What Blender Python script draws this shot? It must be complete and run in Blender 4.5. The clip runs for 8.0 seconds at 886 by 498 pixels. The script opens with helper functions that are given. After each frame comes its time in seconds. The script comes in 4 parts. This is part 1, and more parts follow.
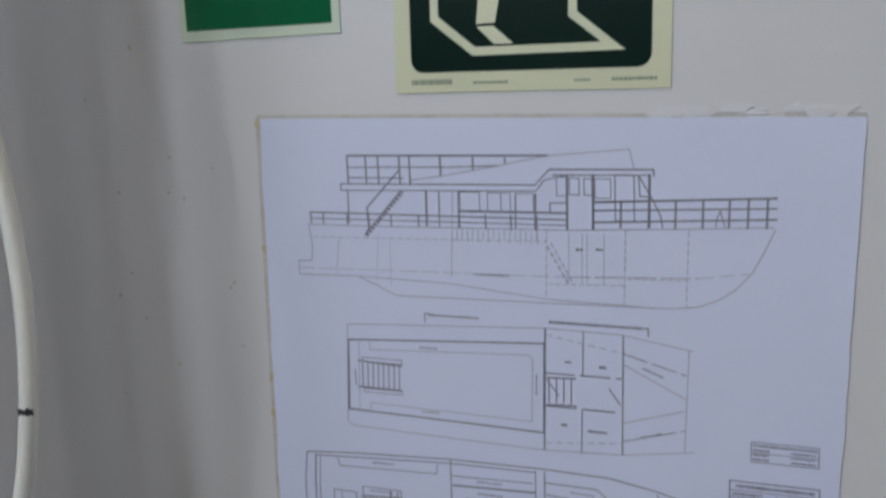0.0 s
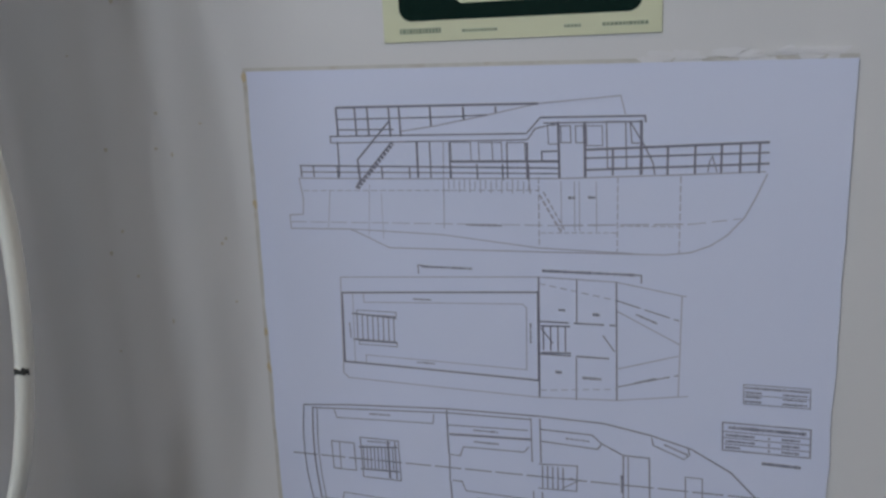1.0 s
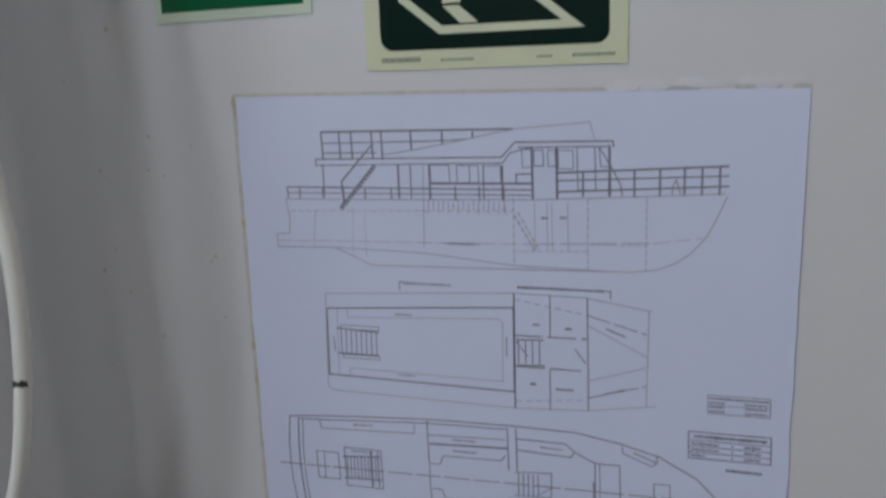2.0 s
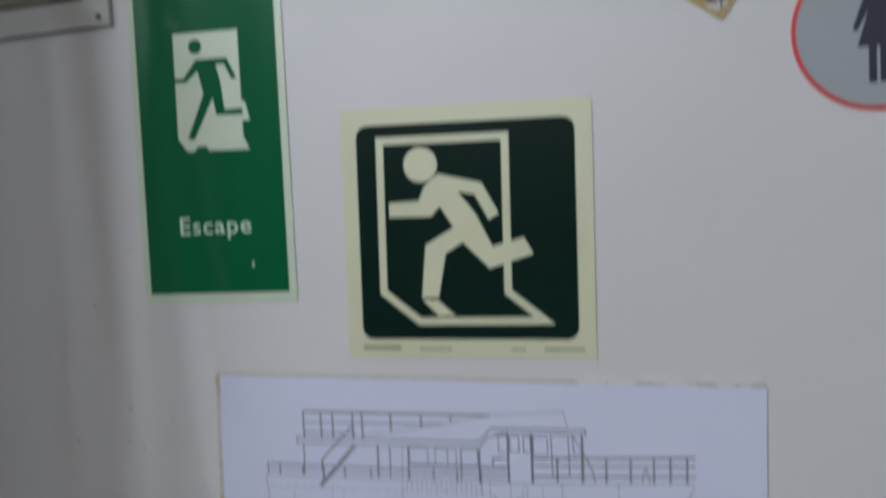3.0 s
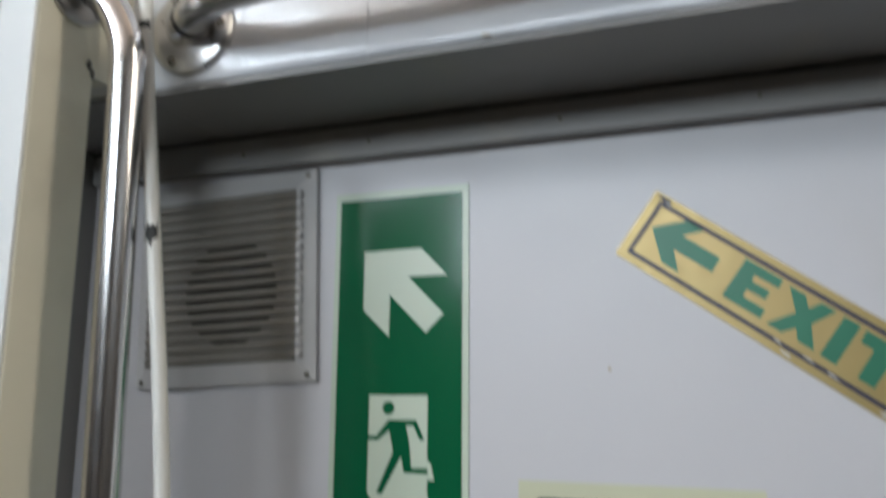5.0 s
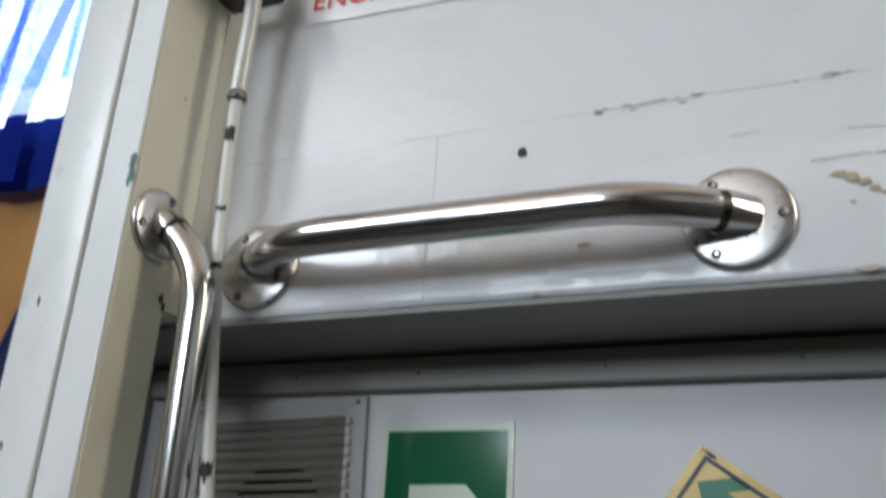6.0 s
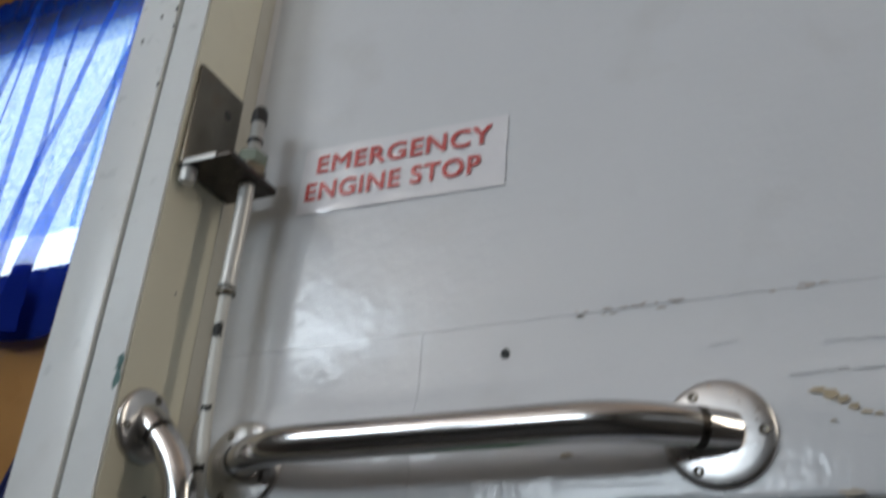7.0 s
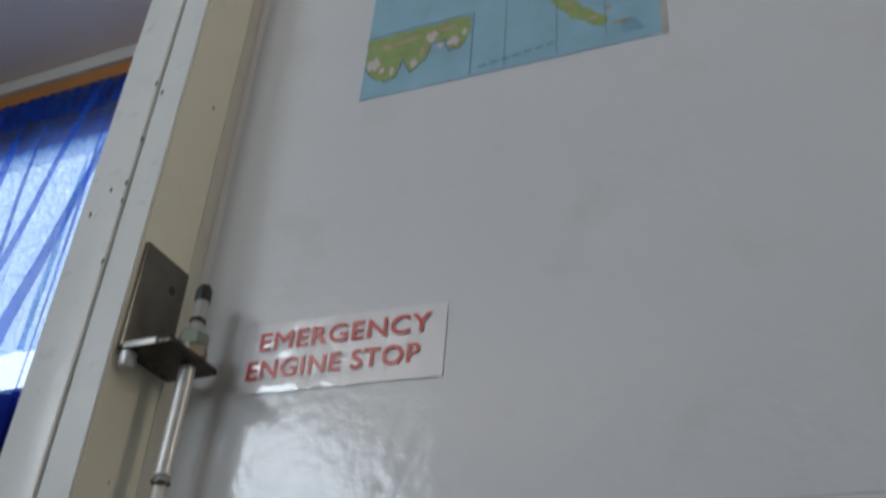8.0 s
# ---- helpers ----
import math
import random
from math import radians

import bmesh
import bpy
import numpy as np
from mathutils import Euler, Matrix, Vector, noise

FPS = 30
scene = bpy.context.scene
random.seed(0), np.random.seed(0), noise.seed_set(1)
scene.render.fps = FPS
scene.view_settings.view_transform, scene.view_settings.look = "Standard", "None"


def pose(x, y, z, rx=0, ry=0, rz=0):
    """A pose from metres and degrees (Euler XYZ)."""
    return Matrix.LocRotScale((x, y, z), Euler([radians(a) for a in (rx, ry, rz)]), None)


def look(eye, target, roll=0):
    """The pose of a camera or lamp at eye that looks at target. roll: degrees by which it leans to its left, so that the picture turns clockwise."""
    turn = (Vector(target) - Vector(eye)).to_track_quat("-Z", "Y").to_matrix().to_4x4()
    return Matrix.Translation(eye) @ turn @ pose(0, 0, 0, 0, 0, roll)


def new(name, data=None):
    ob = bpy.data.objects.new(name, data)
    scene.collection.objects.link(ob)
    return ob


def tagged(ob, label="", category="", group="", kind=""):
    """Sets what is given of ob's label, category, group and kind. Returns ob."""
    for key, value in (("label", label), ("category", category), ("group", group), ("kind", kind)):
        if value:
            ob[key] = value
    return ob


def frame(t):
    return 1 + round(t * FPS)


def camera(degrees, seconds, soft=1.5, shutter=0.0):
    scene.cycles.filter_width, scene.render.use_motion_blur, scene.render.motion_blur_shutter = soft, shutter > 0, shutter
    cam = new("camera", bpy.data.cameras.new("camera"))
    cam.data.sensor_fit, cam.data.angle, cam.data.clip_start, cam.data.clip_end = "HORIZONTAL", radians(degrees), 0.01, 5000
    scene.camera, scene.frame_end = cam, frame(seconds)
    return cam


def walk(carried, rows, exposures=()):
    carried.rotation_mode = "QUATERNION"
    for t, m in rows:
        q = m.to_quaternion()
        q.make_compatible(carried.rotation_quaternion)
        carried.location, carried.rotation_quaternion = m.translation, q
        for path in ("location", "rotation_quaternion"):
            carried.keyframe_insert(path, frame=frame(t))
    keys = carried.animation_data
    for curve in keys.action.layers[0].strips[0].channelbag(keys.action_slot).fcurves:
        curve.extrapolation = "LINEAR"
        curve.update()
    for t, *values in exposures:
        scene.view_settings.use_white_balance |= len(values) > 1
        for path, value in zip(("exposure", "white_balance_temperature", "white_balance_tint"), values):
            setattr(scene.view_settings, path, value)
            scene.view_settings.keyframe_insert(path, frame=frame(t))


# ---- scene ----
cam = camera(52.8, 8.0, soft=2.6, shutter=0.6)
PATH = [
    (0, (0.2275, -0.6064, 1.4210), (-0.3820, 1.2621, 1.0505), -2.27),
    (0.5, (0.2227, -0.6007, 1.4231), (-0.3760, 1.2508, 0.9612), -2.80),
    (1, (0.2236, -0.6068, 1.4188), (-0.3570, 1.2478, 0.9465), -3.33),
    (1.2, (0.2240, -0.6108, 1.4196), (-0.3477, 1.2445, 0.9387), -3.38),
    (2.5, (0.2459, -0.6483, 1.4563), (-0.2816, 1.2545, 1.1385), -2.61),
    (3, (0.2291, -0.6544, 1.5344), (-0.2204, 1.2908, 1.4158), -2.65),
    (3.5, (0.2367, -0.6518, 1.6010), (-0.3157, 1.2685, 1.5150), -2.65),
    (4, (0.2321, -0.6718, 1.6305), (-0.4135, 1.2211, 1.6237), -2.62),
    (4.2, (0.2300, -0.6806, 1.6368), (-0.4385, 1.2040, 1.6711), -2.60),
    (5.3, (0.2140, -0.7375, 1.6641), (-0.5187, 1.0494, 2.1839), 1.97),
    (5.5, (0.2144, -0.7468, 1.6827), (-0.5304, 1.0123, 2.2751), 2.83),
    (6, (0.2235, -0.7671, 1.7095), (-0.5458, 0.9335, 2.4276), 3.51),
    (6.5, (0.2437, -0.7855, 1.7475), (-0.5689, 0.8498, 2.5631), 4.09),
    (7, (0.2544, -0.7933, 1.7774), (-0.5035, 0.7983, 2.7219), 3.56),
    (7.5, (0.2727, -0.8110, 1.8184), (-0.3822, 0.7564, 2.8740), 2.60),
    (8, (0.2982, -0.8424, 1.8569), (-0.3576, 0.6841, 2.9704), 3.02),
]
EXPOSURES = [(0, 0.57), (0.5, 0.43), (1.2, 0.33), (2.5, 0.40), (3.5, 0.64), (4.2, 0.64), (5.4, 0.80), (6.0, 0.42), (6.5, 0.06), (7.0, -0.33), (7.5, -0.57), (8, -0.62)]
walk(cam, [(t, look(eye, target, roll)) for t, eye, target, roll in PATH], EXPOSURES)

# ---- light ----
world = bpy.data.worlds.new("world")
scene.world = world
world.use_nodes = True
wn = world.node_tree.nodes
sky = wn.new("ShaderNodeTexSky")
sky.sky_type, sky.sun_disc = "NISHITA", False
sky.sun_elevation, sky.sun_rotation = radians(48), radians(20)
wn["Background"].inputs["Strength"].default_value = 0.15
world.node_tree.links.new(sky.outputs["Color"], wn["Background"].inputs["Color"])

sun = new("sun", bpy.data.lights.new("sun", "SUN"))
sun.data.energy, sun.data.angle, sun.data.color = 3.0, radians(0.5), (1.0, 0.95, 0.88)
sun.matrix_world = look((2.0, 5.5, 6.5), (0, 0, 0))


def area_lamp(name, eye, target, width, height, power, color):
    lamp = new(name, bpy.data.lights.new(name, "AREA"))
    lamp.data.shape, lamp.data.size, lamp.data.size_y = "RECTANGLE", width, height
    lamp.data.energy, lamp.data.color = power, color
    lamp.matrix_world = look(eye, target)
    return lamp


DAY = (0.80, 0.905, 1.0)
area_lamp("daylight_port", (-1.97, -3.0, 3.32), (0, -2.9, 3.45), 1.8, 0.62, 62, DAY)
# Added warm fill that brightens the cream jamb; no such window is known.
area_lamp("jamb_fill", (1.57, -0.275, 2.75), (0, -0.275, 2.72), 0.24, 0.8, 6.3, (1.0, 0.91, 0.78))
# Added general fill, set low to stay out of the panel's reflections.
area_lamp("aft_fill", (-0.72, -4.17, 2.80), (-0.62, 0, 3.40), 1.5, 0.75, 53, DAY)


# ---- materials ----
def material(name, color, rough=0.5, metal=0.0, vary=0.06, scale=6.0, grain=0.0, grain_scale=300.0, bump=0.0, bump_scale=80.0,
             stain=None, stain_scale=4.0, stain_amount=0.0, coat=0.0, rough_vary=0.0):
    """A painted, metal or printed surface: soft tone changes, fine grain, stains and relief."""
    m = bpy.data.materials.new(name)
    m.use_nodes = True
    n, l = m.node_tree.nodes, m.node_tree.links
    b = n["Principled BSDF"]
    b.inputs["Roughness"].default_value, b.inputs["Metallic"].default_value = rough, metal
    b.inputs["Coat Weight"].default_value = coat
    b.inputs["Coat Roughness"].default_value = 0.08
    pos = n.new("ShaderNodeTexCoord").outputs["Object"]

    def noise_of(s, detail=3.0):
        t = n.new("ShaderNodeTexNoise")
        t.inputs["Scale"].default_value, t.inputs["Detail"].default_value = s, detail
        l.new(pos, t.inputs["Vector"])
        return t.outputs["Fac"]

    def mixed(fac, a, c):
        x = n.new("ShaderNodeMix")
        x.data_type = "RGBA"
        l.new(fac, x.inputs["Factor"])
        for k, v in ((6, a), (7, c)):
            if isinstance(v, tuple):
                x.inputs[k].default_value = (*v, 1)
            else:
                l.new(v, x.inputs[k])
        return x.outputs[2]

    dark = tuple(c * (1 - vary) for c in color)
    light = tuple(min(1, c * (1 + vary)) for c in color)
    out = mixed(noise_of(scale), dark, light)
    if grain:
        g = n.new("ShaderNodeMix")
        g.data_type, g.blend_type = "RGBA", "OVERLAY"
        g.inputs["Factor"].default_value = grain
        l.new(out, g.inputs[6])
        l.new(noise_of(grain_scale, 1.0), g.inputs[7])
        out = g.outputs[2]
    if stain:
        r = n.new("ShaderNodeMapRange")
        r.inputs["From Min"].default_value, r.inputs["From Max"].default_value = 0.56, 0.78
        r.inputs["To Max"].default_value = stain_amount
        l.new(noise_of(stain_scale, 6.0), r.inputs["Value"])
        out = mixed(r.outputs["Result"], out, stain)
    l.new(out, b.inputs["Base Color"])
    if rough_vary:
        r = n.new("ShaderNodeMapRange")
        r.inputs["To Min"].default_value, r.inputs["To Max"].default_value = max(0.02, rough - rough_vary), rough + rough_vary
        l.new(noise_of(scale * 5, 4.0), r.inputs["Value"])
        l.new(r.outputs["Result"], b.inputs["Roughness"])
    if bump:
        u = n.new("ShaderNodeBump")
        u.inputs["Strength"].default_value, u.inputs["Distance"].default_value = bump, 0.002
        l.new(noise_of(bump_scale, 4.0), u.inputs["Height"])
        l.new(u.outputs["Normal"], b.inputs["Normal"])
    return m


DIRT = (0.34, 0.29, 0.2)
# Beige patches: some grime, with the jamb's warm bounce put into the colour.
WALL = material("wall_paint", (0.63, 0.62, 0.635), 0.42, vary=0.03, scale=3, bump=0.10, bump_scale=45, stain=(0.48, 0.42, 0.32), stain_scale=3.2, stain_amount=0.22, rough_vary=0.08)
GLOSS = material("gloss_paint", (0.745, 0.76, 0.785), 0.15, vary=0.04, scale=5, bump=0.46, bump_scale=54, stain=DIRT, stain_scale=9, stain_amount=0.16, rough_vary=0.06)
POST = material("post_paint", (0.86, 0.88, 0.875), 0.30, vary=0.05, scale=9, bump=0.22, bump_scale=60, stain=(0.45, 0.44, 0.38), stain_scale=12, stain_amount=0.2, rough_vary=0.08)
CREAM = material("cream_paint", (0.85, 0.82, 0.67), 0.38, vary=0.05, scale=7, bump=0.18, bump_scale=50, stain=DIRT, stain_scale=11, stain_amount=0.2)
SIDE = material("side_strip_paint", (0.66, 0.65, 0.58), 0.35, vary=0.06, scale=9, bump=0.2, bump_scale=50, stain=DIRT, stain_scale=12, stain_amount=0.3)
# Base colour is darkened to carry the shade under the beam.
SHADEGREY = material("shade_grey_paint", (0.26, 0.25, 0.235), 0.45, vary=0.06, scale=8, bump=0.15, bump_scale=40, stain=DIRT, stain_scale=14, stain_amount=0.3)
GAP = material("dark_gap", (0.03, 0.028, 0.025), 0.9, vary=0.2)
CHIP = material("chipped_paint", (0.03, 0.032, 0.032), 0.7, vary=0.3, scale=200)
CHIPGREEN = material("old_green_paint", (0.10, 0.20, 0.19), 0.6, vary=0.3, scale=200)
RUST = material("rust_stain", (0.50, 0.41, 0.28), 0.7, vary=0.25, scale=90)
ORANGERUST = material("orange_rust", (0.42, 0.17, 0.05), 0.8, vary=0.3, scale=200)
SEAMDIRT = material("seam_grime", (0.54, 0.50, 0.47), 0.7, vary=0.3, scale=90)
SPECK = material("grime_speck", (0.50, 0.45, 0.38), 0.7, vary=0.3, scale=90)
STEEL = material("polished_stainless", (0.64, 0.63, 0.625), 0.17, metal=1.0, vary=0.05, scale=20, bump=0.03, bump_scale=160, rough_vary=0.04)
BRUSHED = material("brushed_stainless", (0.62, 0.61, 0.605), 0.30, metal=1.0, vary=0.08, scale=30, bump=0.05, bump_scale=220, rough_vary=0.08)
DULL = material("dull_steel", (0.15, 0.135, 0.11), 0.36, metal=0.9, vary=0.25, scale=40, stain=(0.14, 0.10, 0.06), stain_scale=30, stain_amount=0.6, rough_vary=0.12)
# Dark metal, with the shade under the bracket shelf put into the colour.
DARKSTEEL = material("shade_darkened_steel", (0.055, 0.048, 0.042), 0.3, metal=0.85, vary=0.3, scale=60, rough_vary=0.12)
FADEDRED = material("faded_red_print", (0.64, 0.105, 0.10), 0.22, vary=0.25, scale=70, coat=0.3)
SEAMGREY = material("grey_line_paint", (0.64, 0.655, 0.675), 0.3, vary=0.2, scale=60)
VERDIGRIS = material("tarnished_brass", (0.20, 0.24, 0.20), 0.45, metal=0.6, vary=0.25, scale=60, stain=(0.10, 0.10, 0.07), stain_scale=50, stain_amount=0.6)
ZINC = material("galvanised_tube", (0.62, 0.62, 0.60), 0.38, metal=0.35, vary=0.12, scale=60, rough_vary=0.1)
SHEATH = material("painted_cable", (0.72, 0.72, 0.68), 0.35, vary=0.06, scale=30, bump=0.2, bump_scale=120)
RUBBER = material("black_rubber", (0.02, 0.02, 0.022), 0.5, vary=0.2)
PAPER = material("drawing_paper", (0.63, 0.665, 0.84), 0.55, vary=0.025, scale=4, bump=0.05, bump_scale=30, coat=0.15)
TAPE = material("aged_tape", (0.52, 0.50, 0.48), 0.4, vary=0.2, scale=90, stain=(0.35, 0.22, 0.12), stain_scale=60, stain_amount=0.6)
TORN = material("torn_white_tape", (0.66, 0.65, 0.68), 0.5, vary=0.05, scale=80)
INK = material("pencil_ink", (0.20, 0.19, 0.25), 0.6, vary=0.3, scale=120)
FAINT = material("faint_ink", (0.39, 0.38, 0.47), 0.6, vary=0.18, scale=120)
GLOW = material("luminous_film", (0.63, 0.64, 0.45), 0.35, vary=0.03, scale=14, coat=0.2)
PALE = material("pale_luminous_film", (0.56, 0.64, 0.51), 0.35, vary=0.03, scale=14, coat=0.2)
BLACKGREEN = material("dark_green_print", (0.004, 0.019, 0.015), 0.12, vary=0.15, scale=20)
GREEN = material("green_print", (0.004, 0.115, 0.045), 0.12, vary=0.12, scale=10, bump=0.05, bump_scale=14)
WHITEPRINT = material("pale_green_print", (0.55, 0.72, 0.60), 0.35, vary=0.04)
GOLD = material("gold_foil", (0.36, 0.265, 0.10), 0.38, metal=0.35, vary=0.14, scale=18, stain=(0.36, 0.28, 0.14), stain_scale=25, stain_amount=0.5, rough_vary=0.1)
NAVY = material("navy_print", (0.025, 0.025, 0.05), 0.45, vary=0.25, scale=60)
EXITGREEN = material("exit_green_print", (0.01, 0.17, 0.09), 0.4, vary=0.1, scale=30)
RED = material("red_print", (0.62, 0.07, 0.07), 0.3, vary=0.12, scale=60)
STICKER = material("glossy_sticker", (0.86, 0.85, 0.88), 0.12, vary=0.03, scale=12, bump=0.7, bump_scale=34, coat=0.5)
SILVER = material("grey_sign_face", (0.36, 0.39, 0.42), 0.3, vary=0.05, scale=10, coat=0.3)
GRILLE = material("grille_plastic", (0.27, 0.25, 0.22), 0.45, vary=0.08, scale=30, stain=(0.2, 0.17, 0.13), stain_scale=20, stain_amount=0.5)
GRILLEFRAME = material("grille_frame_plastic", (0.66, 0.65, 0.64), 0.25, vary=0.05, scale=30, coat=0.3)
CONE = material("speaker_cone", (0.012, 0.011, 0.01), 0.8, vary=0.2)
WOOD = material("varnished_wood", (0.62, 0.32, 0.11), 0.22, vary=0.18, scale=5, bump=0.04, bump_scale=30, stain=(0.36, 0.14, 0.04), stain_scale=7, stain_amount=0.5, coat=0.5)
DARKWOOD = material("dark_varnished_wood", (0.10, 0.085, 0.07), 0.35, vary=0.2, scale=5, coat=0.2)
RAILWOOD = material("orange_rail_wood", (0.55, 0.22, 0.04), 0.3, vary=0.15, scale=12, coat=0.4)
MOULDING = material("white_moulding", (0.75, 0.72, 0.66), 0.35, vary=0.04)
CEILING = material("ceiling_panel", (0.93, 0.75, 0.62), 0.5, vary=0.04, scale=3, bump=0.05)
FLOOR = material("deck_floor", (0.04, 0.036, 0.032), 0.6, vary=0.15, scale=8, bump=0.1)
NAVYCLOTH = material("navy_cloth", (0.012, 0.02, 0.11), 0.75, vary=0.25, scale=60, bump=0.3, bump_scale=300)
SEA = material("map_sea_print", (0.31, 0.54, 0.68), 0.35, vary=0.20, scale=22, coat=0.2)
LAND = material("map_land_print", (0.32, 0.43, 0.17), 0.4, vary=0.3, scale=60, stain=(0.42, 0.32, 0.16), stain_scale=50, stain_amount=0.7)
TOWN = material("map_town_print", (0.66, 0.58, 0.58), 0.4, vary=0.1, scale=60)
MAPLINE = material("map_line_print", (0.10, 0.14, 0.22), 0.5, vary=0.2)
MAPBLUE = material("map_blue_print", (0.14, 0.32, 0.50), 0.5, vary=0.2, scale=60)
FADED = material("faded_print", (0.22, 0.26, 0.18), 0.5, vary=0.3, scale=200)


def fabric(name, color, lace, clear, glow):
    """Thin cloth that lets daylight through: part see-through, part translucent, with an open lace or weave pattern."""
    m = bpy.data.materials.new(name)
    m.use_nodes = True
    n, l = m.node_tree.nodes, m.node_tree.links
    n.remove(n["Principled BSDF"])
    out = n["Material Output"]
    pos = n.new("ShaderNodeTexCoord").outputs["Object"]
    diff, trans, see = (n.new("ShaderNodeBsdf" + k) for k in ("Diffuse", "Translucent", "Transparent"))
    for s in (diff, trans):
        s.inputs["Color"].default_value = (*color, 1)
    cloth = n.new("ShaderNodeMixShader")
    cloth.inputs["Fac"].default_value = glow
    l.new(diff.outputs[0], cloth.inputs[1])
    l.new(trans.outputs[0], cloth.inputs[2])
    vor = n.new("ShaderNodeTexVoronoi")
    vor.feature = "DISTANCE_TO_EDGE"
    vor.inputs["Scale"].default_value = lace
    warp = n.new("ShaderNodeTexNoise")
    warp.inputs["Scale"].default_value = lace * 0.4
    add = n.new("ShaderNodeMix")
    add.data_type = "VECTOR"
    add.inputs["Factor"].default_value = 0.06
    l.new(pos, warp.inputs["Vector"])
    l.new(pos, add.inputs[4])
    l.new(warp.outputs["Color"], add.inputs[5])
    l.new(add.outputs[1], vor.inputs["Vector"])
    r = n.new("ShaderNodeMapRange")
    r.inputs["From Min"].default_value, r.inputs["From Max"].default_value = 0.02, 0.16
    r.inputs["To Min"].default_value, r.inputs["To Max"].default_value = clear[0], clear[1]
    l.new(vor.outputs["Distance"], r.inputs["Value"])
    mix = n.new("ShaderNodeMixShader")
    l.new(r.outputs["Result"], mix.inputs["Fac"])
    l.new(cloth.outputs[0], mix.inputs[1])
    l.new(see.outputs[0], mix.inputs[2])
    l.new(mix.outputs[0], out.inputs["Surface"])
    return m


SHEER = fabric("blue_sheer_cloth", (0.05, 0.20, 0.80), 90.0, (0.50, 0.58), 0.7)
# Darker, nearly opaque version of the blue cloth for the lowest band.
HEM = fabric("blue_hem_cloth", (0.02, 0.05, 0.42), 120.0, (0.0, 0.03), 0.5)
LACE = fabric("white_lace_cloth", (0.62, 0.78, 0.88), 42.0, (0.10, 0.45), 0.75)

glass = bpy.data.materials.new("window_glass")
glass.use_nodes = True
gb = glass.node_tree.nodes["Principled BSDF"]
gb.inputs["Transmission Weight"].default_value, gb.inputs["Roughness"].default_value, gb.inputs["IOR"].default_value = 1.0, 0.02, 1.45

# ---- building helpers ----
BASE = {}


def thing(name, base, label, category, group="", kind=""):
    ob = new(name)
    ob.empty_display_size = 0.02
    ob.location = base
    BASE[ob.name] = Vector(base)
    return tagged(ob, label, category, group, kind)


def part(name, bm, mat, parent=None, label="", smooth=False, kind=""):
    """Links a bmesh, given in world coordinates, as one mesh object, under a thing or a part if one is given."""
    base = BASE[parent.name] if parent else Vector()
    if parent:
        bmesh.ops.translate(bm, verts=bm.verts, vec=-base)
    me = bpy.data.meshes.new(name)
    bmesh.ops.recalc_face_normals(bm, faces=bm.faces)
    bm.to_mesh(me)
    bm.free()
    me.materials.append(mat)
    if smooth:
        for f in me.polygons:
            f.use_smooth = True
        me.set_sharp_from_angle(angle=radians(42))
    ob = new(name, me)
    if parent:
        ob.parent = parent
    BASE[ob.name] = base
    return tagged(ob, label, "", "", kind)


def solo(name, bm, mat, label, category, group="", kind="", smooth=False):
    return tagged(part(name, bm, mat, None, "", smooth), label, category, group, kind)


def box(x0, x1, y0, y1, z0, z1, bevel=0.0, seg=2, bm=None):
    bm = bm or bmesh.new()
    made = bmesh.ops.create_cube(bm, size=1.0)["verts"]
    for v in made:
        v.co = Vector(((x0 + x1) / 2 + v.co.x * (x1 - x0), (y0 + y1) / 2 + v.co.y * (y1 - y0), (z0 + z1) / 2 + v.co.z * (z1 - z0)))
    if bevel:
        edges = list({e for v in made for e in v.link_edges})
        bmesh.ops.bevel(bm, geom=edges, offset=bevel, segments=seg, affect="EDGES", profile=0.6)
    return bm


def plate(points, y, thick, bm=None, bend=None):
    """A flat cut-out parallel to the bulkhead: outline (x, z), front face at y - thick."""
    bm = bm or bmesh.new()
    front = [bm.verts.new((x, y - thick, z)) for x, z in points]
    rear = [bm.verts.new((x, y, z)) for x, z in points]
    bm.faces.new(front)
    bm.faces.new(rear[::-1])
    for i in range(len(points)):
        j = (i + 1) % len(points)
        bm.faces.new((front[j], front[i], rear[i], rear[j]))
    return bm


def disc(cx, cz, r, n=32):
    return [(cx + r * math.cos(2 * math.pi * i / n), cz + r * math.sin(2 * math.pi * i / n)) for i in range(n)]


def rounded(x0, x1, z0, z1, r, n=6):
    pts = []
    for cx, cz, a in ((x1 - r, z1 - r, 0), (x0 + r, z1 - r, 90), (x0 + r, z0 + r, 180), (x1 - r, z0 + r, 270)):
        for i in range(n + 1):
            w = radians(a + 90 * i / n)
            pts.append((cx + r * math.cos(w), cz + r * math.sin(w)))
    return pts


def placed(points, ox, oz, degrees=0.0, scale=0.001):
    """Points given in millimetres, turned and laid at (ox, oz) on the bulkhead."""
    c, s = math.cos(radians(degrees)), math.sin(radians(degrees))
    return [(ox + scale * (c * x - s * z), oz + scale * (s * x + c * z)) for x, z in points]


